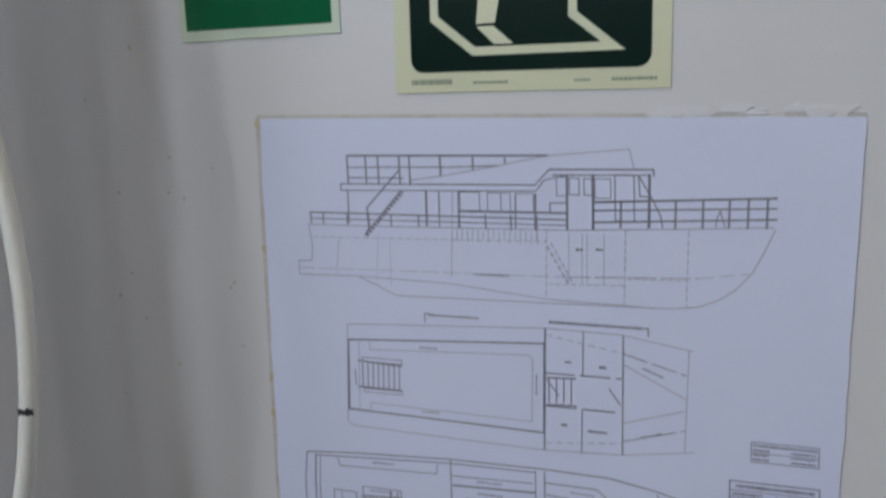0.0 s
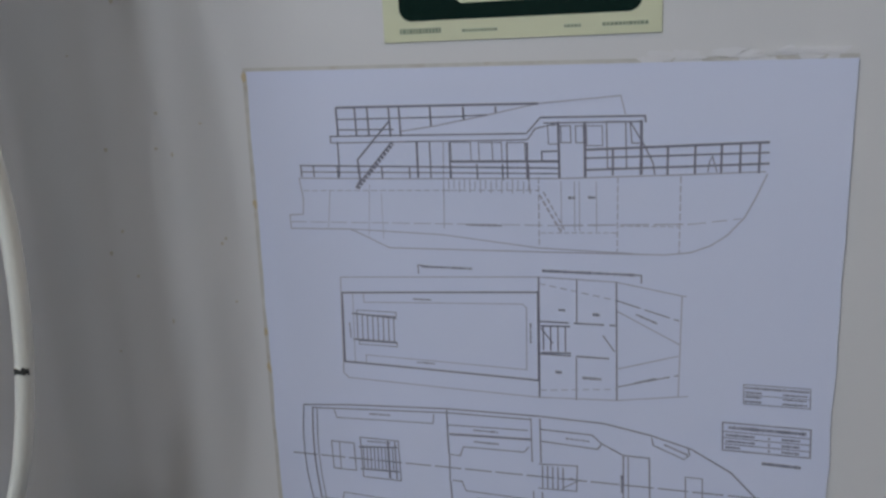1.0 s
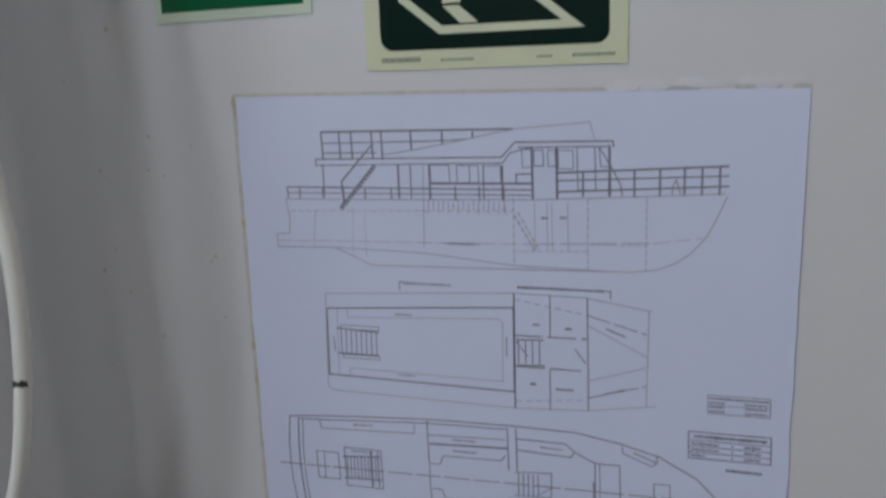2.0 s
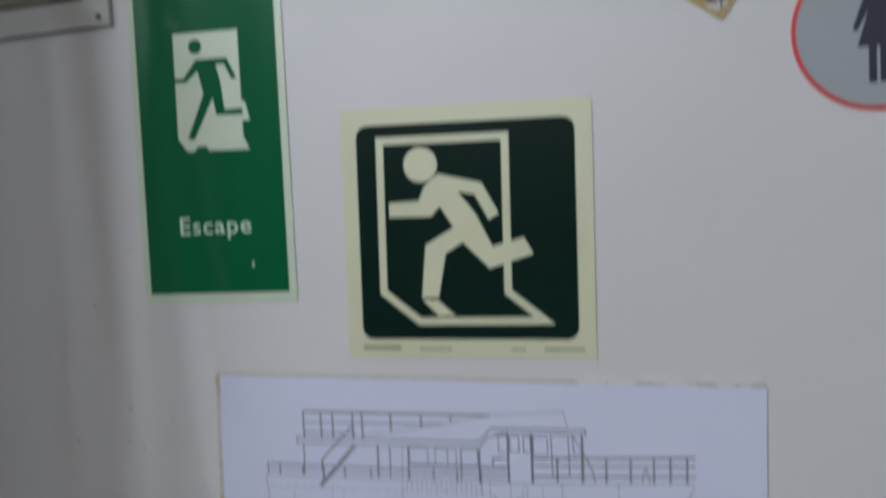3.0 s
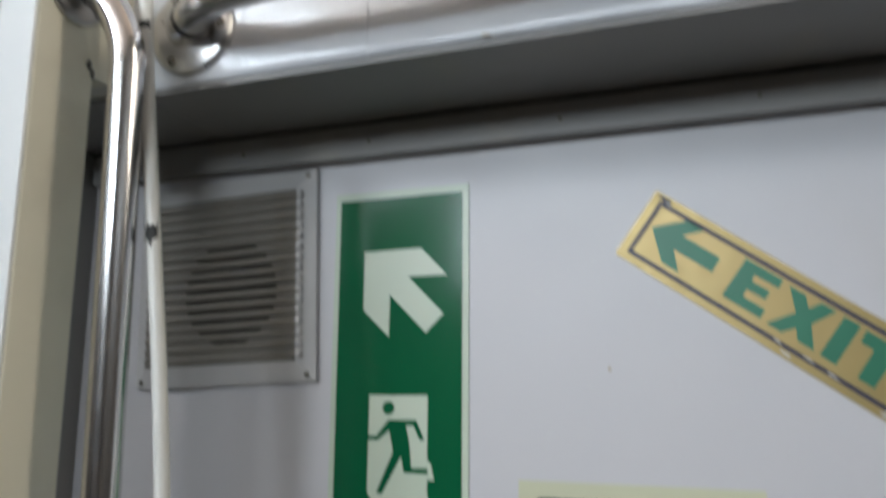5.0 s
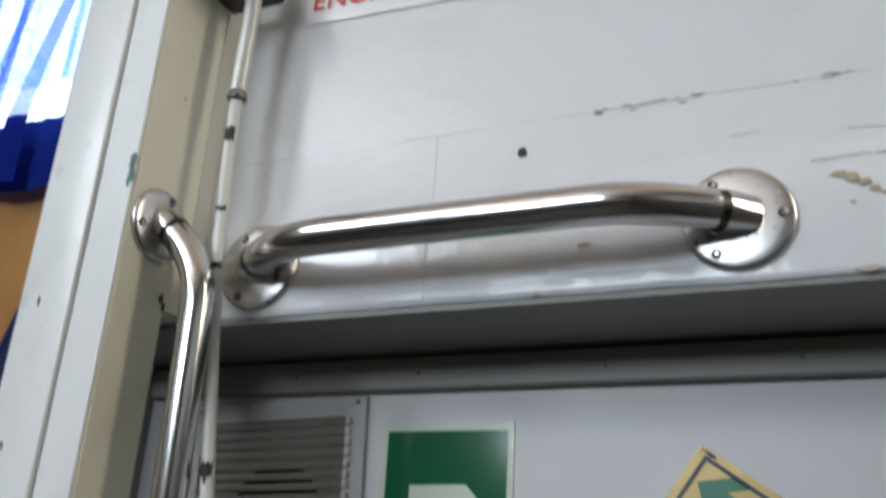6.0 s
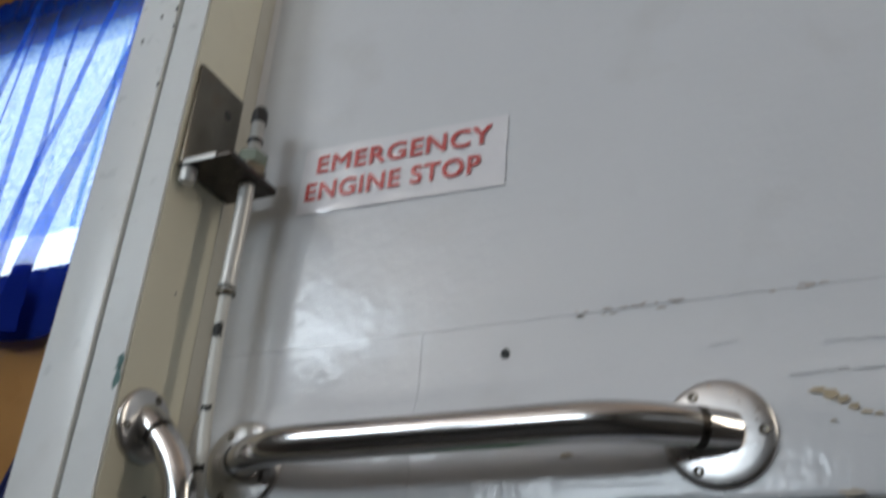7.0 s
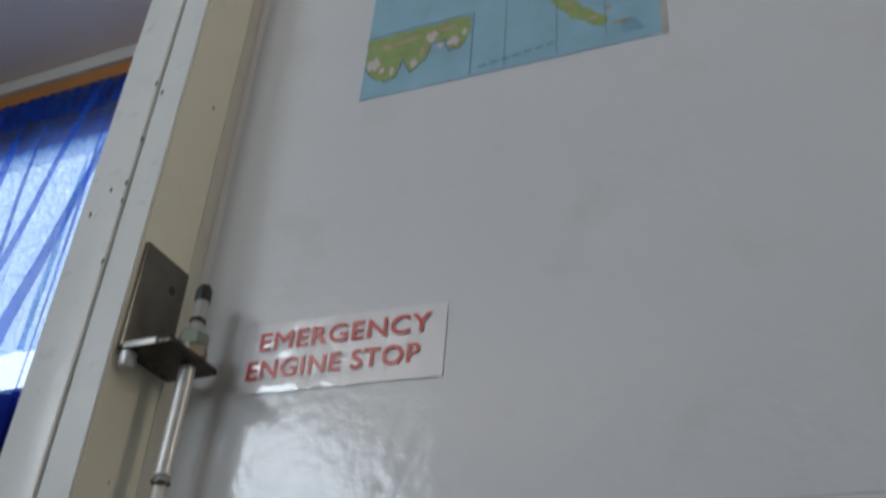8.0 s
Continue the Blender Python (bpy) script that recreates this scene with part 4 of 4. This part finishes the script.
for pts in ([(87.5, 14.5), (87.5, 48.8), (119.5, 49), (119.5, 41.5), (100, 41), (100, 36), (116, 36.3), (116, 29), (101, 28.5), (101, 22.5), (120.5, 22.5), (120.5, 14.8)],
            [(125.8, 14), (139.4, 32.5), (125.3, 47.5), (138.7, 47.7), (145.4, 40), (151, 48.5), (163, 48.7), (153.4, 31), (165, 15), (151.5, 14.9), (146, 22.5), (138.8, 14.2)],
            [(169.6, 14.5), (169.4, 48.3), (182.4, 48.4), (182.8, 14.4)],
            [(199.5, 14.4), (198.5, 38), (188, 38), (187, 47.5), (222.5, 48.5), (224, 38.5), (212.6, 38), (212.6, 14.4)]):
    plate(on_exit(pts), -0.0014, 0.0003, bm)
part("lettering", bm, EXITGREEN, exit_plate, "green capital letters")
bm = bmesh.new()
for x, z, a, b, sd in ((232, 5, 4, 3.5, 1), (235, 9, 2.0, 4, 2), (228, 2, 3, 1.5, 3), (12, 56, 3, 1.5, 4), (150, 2.0, 4, 1.0, 5), (185, 6.5, 5, 0.7, 6), (165, 7.5, 6, 0.6, 7), (140, 7.2, 4, 0.7, 8)):
    plate(on_exit(blot(x, z, a, b, 10, 0.4, sd)), -0.0016, 0.0002, bm)
part("worn_edge", bm, TAPE, exit_plate, "scraped corner", kind="stuff")
part("chipped_corner", plate(on_exit(blot(9, 57, 7, 1.8, 12, 0.5, 9)), -0.0017, 0.0002), NAVY, exit_plate, "blackened chipped corner")

# ---- round toilet sign ----
round_sign = thing("round_toilet_sign", (0.3805, 0.0, 1.576), "round grey toilet sign with a red rim", "sign")
RC = (0.3825, 1.6330)
part("rim", plate(disc(*RC, 0.0546, 64), 0.0, 0.0012), RED, round_sign, "red rim")
part("face", plate(disc(*RC, 0.0515, 64), -0.0012, 0.0003), SILVER, round_sign, "grey face")
bm = plate(placed(disc(0, 30, 5.5, 20), *RC), -0.0015, 0.0002)
plate(placed([(-4, 23), (4, 23), (9, 20), (16, 0), (13, -1.5), (6, 12), (13, -12), (6, -12), (6, -36), (1, -36), (1, -12), (-1, -12), (-1, -36), (-6, -36), (-6, -12), (-13, -12), (-6, 12), (-13, -1.5), (-16, 0), (-9, 20)], *RC), -0.0015, 0.0002, bm)
part("pictogram", bm, NAVY, round_sign, "black symbol shapes")

# ---- boat drawing ----
drawing = thing("boat_drawing", (0.1, 0.0, 1.0), "white paper boat plan with pencil-grey line drawings", "drawing")
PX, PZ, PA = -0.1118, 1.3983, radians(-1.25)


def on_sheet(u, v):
    """A place on the wall from metres right of and below the sheet's top left corner; the sheet hangs a little askew,
    its tilt fitted to the camera's view.
    """
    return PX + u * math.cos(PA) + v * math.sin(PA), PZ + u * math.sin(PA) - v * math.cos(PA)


def swell(x, z):
    """How far the sheet stands off the wall: it buckles a little."""
    return 0.0014 + 0.0010 * noise.noise((x * 5, z * 4, 1.7))


bm = bmesh.new()
grid = []
for j in range(41):
    row = []
    for i in range(41):
        u, v = i / 40, j / 40
        x, z = on_sheet(0.4186 * u, 0.52 * v)
        if i in (0, 40):
            x += 0.0012 * noise.noise((z * 30, i, 0))
        row.append(bm.verts.new((x, -swell(x, z), z)))
    grid.append(row)
for a, b in zip(grid, grid[1:]):
    for i in range(40):
        bm.faces.new((a[i], a[i + 1], b[i + 1], b[i]))
part("sheet", bm, PAPER, drawing, smooth=True)
bm = ribbon([on_sheet(-0.0018, 0), on_sheet(-0.002, 0.25), on_sheet(-0.0022, 0.52)], 0.0034, 0.0)
ribbon([on_sheet(-0.003, -0.001), on_sheet(0.2, -0.0012), on_sheet(0.419, -0.001)], 0.0030, 0.0, bm=bm)
part("edge_tape", bm, TAPE, drawing, "browned tape along the edges")
bm = bmesh.new()
rnd = random.Random(21)
for i in range(34):
    x, z = on_sheet(rnd.uniform(0.29, 0.42), -0.0035)
    plate(blot(x, z + rnd.uniform(-0.003, 0.003), rnd.uniform(0.003, 0.008), rnd.uniform(0.001, 0.003), 9, 0.5, i), 0.0, 0.0003 + 0.00003 * i, bm)
part("torn_tape", bm, TORN, drawing, "torn scraps of white tape", kind="stuff")
bm = bmesh.new()
for x, z in [on_sheet(-0.002, d) for d in (0.205, 0.235, 0.005, 0.10)]:
    plate(blot(x, z, 0.0018, 0.004, 9, 0.4, int(z * 99)), 0.0, 0.0008, bm)
part("stains", bm, RUST, drawing, kind="stuff")


class Plan:
    """Collects pencil lines traced in rough millimetres from the sheet's top left corner: u to the right, v down."""

    def __init__(self):
        self.bm = bmesh.new()

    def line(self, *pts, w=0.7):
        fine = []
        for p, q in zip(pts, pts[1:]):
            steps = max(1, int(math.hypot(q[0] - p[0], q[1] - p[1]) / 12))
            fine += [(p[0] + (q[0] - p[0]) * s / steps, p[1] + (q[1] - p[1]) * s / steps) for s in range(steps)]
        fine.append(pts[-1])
        # Scale and skew set so the traced lines fit the camera's view.
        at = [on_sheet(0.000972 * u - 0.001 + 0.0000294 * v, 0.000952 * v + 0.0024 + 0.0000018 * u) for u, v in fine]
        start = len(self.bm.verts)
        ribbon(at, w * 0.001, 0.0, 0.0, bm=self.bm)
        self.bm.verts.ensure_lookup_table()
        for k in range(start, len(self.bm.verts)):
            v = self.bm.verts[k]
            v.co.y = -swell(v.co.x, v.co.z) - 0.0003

    def box(self, u0, v0, u1, v1, w=0.7):
        self.line((u0, v0), (u1, v0), (u1, v1), (u0, v1), (u0, v0 - w / 2), w=w)

    def dashes(self, a, b, on=6.0, off=3.0, w=0.6):
        length = math.hypot(b[0] - a[0], b[1] - a[1])
        s = 0.0
        while s < length:
            e = min(length, s + on)
            self.line(*[(a[0] + (b[0] - a[0]) * k / length, a[1] + (b[1] - a[1]) * k / length) for k in (s, e)], w=w)
            s = e + off

    def note(self, u, v, length, w=1.7, degrees=0.0, seed=1):
        """A line of writing too small to read, as short bars."""
        r = random.Random(seed)
        s = 0.0
        c, d = math.cos(radians(degrees)), math.sin(radians(degrees))
        while s < length:
            e = min(length, s + r.uniform(0.7, 1.8))
            self.line((u + c * s, v + d * s), (u + c * e, v + d * e), w=w * r.uniform(0.6, 1.0))
            s = e + 0.35

    def done(self, name, mat, text):
        return part(name, self.bm, mat, drawing, text)


# side view: strong lines
p = Plan()
p.line((73, 26), (227, 24), w=1.5)
p.line((73, 35), (155, 33.5), (190, 32), w=0.9)
p.line((73, 43), (118, 42.5), w=0.9)
for u, v1 in ((73, 48), (88, 48), (98, 48), (115, 48), (123, 48), (147, 40), (172, 36), (196, 31)):
    p.line((u, 26), (u, v1), w=1.3)
p.line((66, 48), (218, 45.5), w=1.0)
p.line((66, 53), (70, 53), (218, 50), w=0.8)
p.line((66.5, 47.5), (66.5, 53.5), w=1.0)
for u in (72, 135, 145, 160, 203, 217.5):
    p.line((u, 52), (u - 0.6, 79), w=1.5 if u in (135, 217.5) else 1.0)
for u0, u1 in ((161, 176), (182, 199), (203, 216)):
    p.box(u0, 52, u1, 66, w=0.6)
p.line((192, 52), (192, 66), w=0.7)
p.line((38.5, 71), (240, 66.5 + 4), w=1.1)
p.line((39, 76), (240, 74.5), w=0.8)
p.line((160, 66.5), (240, 65.5), w=1.6)
for u in (39.5, 50, 70, 106, 128, 160, 180, 199, 218):
    p.line((u, 68 if u > 150 else 71), (u, 80), w=1.1)
p.line((88, 77), (87, 66), (115, 36), w=1.2)
p.dashes((85, 88), (116, 53), 2.4, 1.1, w=3.4)
p.line((84.5, 87), (115.5, 52), w=0.8)
p.line((87, 70), (88, 82), (84, 88), w=1.6)
p.line((228, 34), (300, 33), (300.5, 37.5), w=1.2)
p.line((218, 45), (228, 34), w=0.9)
p.line((230, 38), (297, 37), w=0.9)
p.line((240.5, 37), (240, 78), w=1.6)
p.line((259, 37), (258.3, 77), w=1.8)
p.line((297.5, 36), (297, 74), w=1.8)
p.line((218, 50), (224, 42), (240, 38), w=0.8)
p.box(233, 39.5, 240, 53, w=0.6)
p.box(242, 40, 249, 52, w=0.7)
p.box(252.5, 40, 258, 52, w=0.7)
p.box(260, 40, 271, 54, w=0.6)
p.box(274, 37, 287, 70, w=0.8)
p.line((290, 37), (291, 52), (296, 52), w=0.8)
p.line((290, 37), (300, 55), (305, 66), (306, 74), w=0.9)
p.line((228, 66), (228, 58.5), (240, 58), w=1.0)
for v0, v1, w in ((57, 51, 1.5), (63, 58, 1.1), (71.5, 65.5, 1.3)):
    p.line((259, v0), (380, v1), w=w)
for u in (278, 297, 315, 333, 350, 362, 374):
    p.line((u, 56 - (u - 259) * 0.045), (u - 0.5, 75 - (u - 278) * 0.03), w=1.4)
p.line((347, 72), (344, 61), (342, 65), (341, 72), w=0.7)
p.note(246, 92, 5, 2.0, seed=2)
p.note(260, 91.5, 5, 2.0, seed=3)
p.note(169, 114.5, 27, 1.7, seed=4)
p.done("side_view", INK, "dark pencil lines of decks and railings")
# side view: hull
p = Plan()
p.line((37, 81), (100, 80.5), (240, 78), (324, 74), (378, 71), w=0.9)
p.line((37, 81), (39, 97), (37.5, 110), (26, 111), (26, 122), (76, 121), w=0.9)
p.line((76, 121), (90, 127), (107, 135), (223, 133.5), (280, 132.5), (312, 132), (330, 129.5), (343, 124), (354, 116), (365, 103), (372, 89), (379, 72.5), w=0.9)
p.line((76, 121), (150, 123), (223, 130.5), (290, 132), w=0.8)
p.dashes((26, 116.5), (236, 113), 14, 3)
p.dashes((236, 113), (330, 109), 20, 3, 0.9)
p.dashes((330, 109), (363, 104), 10, 4)
p.dashes((40, 91), (225, 87), 5, 2)
p.dashes((62, 91), (58, 120), 40, 1, 0.5)
p.dashes((95, 85), (91, 128), 40, 1, 0.4)
p.dashes((104, 92), (103, 128), 40, 1, 0.4)
p.line((155.5, 52), (152, 118), w=0.6)
for u in (225, 281, 323.5):
    p.dashes((u, 77 - (u - 225) * 0.02), (u - 1.5, 131), 5, 1.6, 0.8)
p.dashes((225, 90), (240, 118), 4, 1.5, 1.4)
p.dashes((228, 88), (243, 117), 4, 1.5, 1.0)
p.dashes((225, 119), (280, 117), 4, 1.6)
p.dashes((281, 112), (323, 111), 4, 1.6)
for u in (241, 250.5, 254, 266):
    p.line((u, 80), (u - 0.7, 117), w=0.5)
for i in range(16):
    p.line((158 + i * 4, 79 + (i % 3)), (157.5 + i * 4, 90 - (i % 2) * 3), w=0.6)
p.line((218, 80), (218.5, 90), w=0.7)
p.line((227, 24), (284, 19), (287, 32), w=0.8)
p.line((227, 24), (190, 32), (150, 40), (123, 44), w=0.9)
p.done("side_view_hull", FAINT, "faint pencil lines of the hull")
# deck plan
p = Plan()
p.line((64, 174), (221, 165), (219, 236), (61, 233), (64, 173.5), w=1.3)
p.line((222, 153), (219, 250), w=1.2)
p.line((278.5, 154), (277, 247), w=1.0)
p.line((250, 153), (249, 188), w=0.8)
p.line((248, 215), (247, 250), w=0.8)
p.dashes((221, 188), (277, 187.5), 22, 4, 1.1)
p.dashes((220, 214), (276, 214), 24, 4, 1.1)
for k in range(4):
    p.line((224 + k * 5.5, 191), (223.5 + k * 5.5, 211), w=0.9)
p.line((222, 191.5), (244, 190.5), w=1.2)
p.line((222, 213), (244, 212), w=1.2)
p.line((222, 193), (231, 205), w=0.8)
p.line((268, 196), (276, 208), w=0.9)
p.line((71, 191), (108, 193), w=1.2)
p.line((70, 213), (107, 213.5), w=1.3)
for k in range(8):
    p.line((75 + k * 4.4, 192), (74 + k * 4.4, 213), w=0.8)
p.box(75, 188, 108, 191.5, w=0.6)
p.box(75, 214, 107, 217, w=0.6)
p.note(132, 149, 40, 1.8, seed=5)
p.line((129, 155), (129, 148), (133, 148), w=0.8)
p.note(225, 148, 66, 2.2, seed=6)
p.line((291, 148), (296, 148), (296, 154), w=0.9)
for u, v in ((238, 178), (263, 180), (234, 228)):
    p.note(u - 2, v, 5, 2.2, seed=int(u))
p.note(252, 231, 14, 2.4, seed=9)
p.note(292, 178, 16, 1.6, 22, 10)
p.note(290, 232, 16, 1.6, -18, 11)
p.note(68, 199, 13, 1.2, 88, 12)
p.note(214.5, 190, 16, 1.3, 92, 13)
p.note(123, 176, 15, 1.4, 0, 14)
p.note(122, 229, 15, 1.4, 0, 15)
p.dashes((278, 168), (322, 181), 18, 3, 0.8)
p.dashes((278, 236), (321, 223), 18, 3, 0.8)
p.done("deck_plan", INK, "dark pencil lines of the upper deck plan")
p = Plan()
p.line((64, 161), (222, 153), (278, 154), (324, 162), (321, 240), (277, 247), (219, 250), (150, 249), (63, 247), (59, 243), (64, 161), w=0.8)
p.line((321, 240), (328, 239), w=0.7)
p.line((324, 162), (327, 162), w=0.7)
p.line((82, 174), (82, 181), (209, 175), (212, 178), (210, 228), (80, 226), (79.5, 232), w=0.7)
p.line((73, 174), (70, 233), w=0.6)
p.dashes((222, 158), (278, 168), 5, 3, 0.7)
p.dashes((220, 244), (277, 238), 5, 3, 0.7)
p.line((278, 176), (322, 199), w=0.8)
p.line((277, 222), (321, 208), w=0.8)
p.done("deck_plan_outline", FAINT, "faint pencil outline of the upper deck plan")
# main deck plan, symmetrical about its centre line at v = 318
C = 318.5


def both(p, *pts, w=0.7):
    p.line(*pts, w=w)
    p.line(*[(u, 2 * C - v) for u, v in pts], w=w)


p = Plan()
both(p, (20, 275), (60, 271.5), (144, 267), (218, 266), (267, 267), (301, 273), (330, 281), (358, 297), (376, C - 2), w=1.0)
both(p, (20, 275), (17, 300), (16.5, C), w=0.8)
both(p, (28, 276), (26, 300), (25.5, C), w=1.1)
both(p, (32, 276), (30, 300), (29.5, C), w=0.7)
both(p, (28, 277), (144, 270.5), (211, 269.5), w=0.9)
both(p, (47, 276), (49, 284), (132, 281), (133, 273), w=0.7)
for u, w in ((144, 1.0), (211.5, 0.8), (218.5, 1.0)):
    both(p, (u, 268), (u - 0.5, 306), w=w)
p.line((144, 306), (143, 331), w=0.8)
both(p, (144, 281), (209, 279), w=0.8)
both(p, (145, 289), (211, 286.5), w=1.6)
both(p, (145, 307), (153, 307), (156, 299), (205, 298), (209, 293), w=0.8)
both(p, (219, 277), (258, 277.5), (265, 284), (262, 289), (219, 287), w=0.9)
both(p, (265, 284), (281, 292), (300, 292), (300, C), w=0.9)
p.line((281, 292), (280, 345), w=0.9)
p.line((284.5, 292), (284, 345), w=0.7)
both(p, (302, 275), (303, 281), (325, 290), (329, 286), (328, 281), w=0.8)
p.box(326, 304.5, 338, 333, w=0.7)
p.dashes((6, 320.5), (388, 315.5), 22, 3, 0.9)
p.box(42, 306, 62, 331, w=0.8)
p.line((49, 306), (48.5, 331), w=0.7)
p.box(68, 300, 101, 336, w=0.8)
for k in range(9):
    p.line((70 + k * 3.2, 307), (69.5 + k * 3.2, 329), w=0.8)
p.line((66, 309), (100, 306), w=1.2)
p.line((66, 329), (100, 328), w=1.2)
p.line((92, 301), (91.5, 335), w=1.6)
p.line((98, 301), (97.5, 335), w=1.0)
p.line((216, 307), (246, 305), (245, 327), (215, 328), w=0.8)
for k in range(5):
    p.line((219 + k * 4, 308), (218.5 + k * 4, 327), w=0.9)
p.line((240, 316), (246, 318), (234, 326), w=0.7)
p.note(78, 278, 18, 1.5, -2, 20)
p.note(165, 283.5, 20, 1.6, -1, 21)
p.note(165, 293.5, 20, 1.8, 0, 22)
p.note(238, 282.5, 18, 1.3, 2, 23)
p.note(311, 279.5, 18, 1.5, 22, 24)
p.note(74, 303, 20, 1.3, -1, 25)
p.note(165, 344, 20, 1.8, 0, 26)
p.note(279.5, 309, 15, 2.2, 90, 27)
p.done("main_deck_plan", INK, "pencil-grey main deck plan")
# tables of figures
p = Plan()
p.box(366, 226, 410, 241, w=0.6)
for k, v in enumerate((228.5, 232, 235.5, 239)):
    p.note(367, v, 42 if k < 1 else 11, 1.8, 0, 30 + k)
    if k:
        p.note(392, v, 16, 1.6, 0, 40 + k)
p.line((366, 234), (410, 234), w=0.5)
p.box(352, 257, 411, 279, w=0.9)
for v in (264, 269, 274):
    p.line((352, v), (411, v), w=0.7)
p.note(356, 260.7, 52, 2.8, 0, 50)
for k, v in enumerate((266.7, 271.7, 276.6)):
    p.note(354, v, 20 - 5 * k * (k > 1), 2.0, 0, 51 + k)
    p.note(392, v, 12, 2.0, 0, 55 + k)
    p.note(383, v, 1.5, 2.0, 0, 58 + k)
p.note(379, 287, 26, 2.6, 1, 60)
p.done("figure_table", INK, "small tables of unreadable figures")
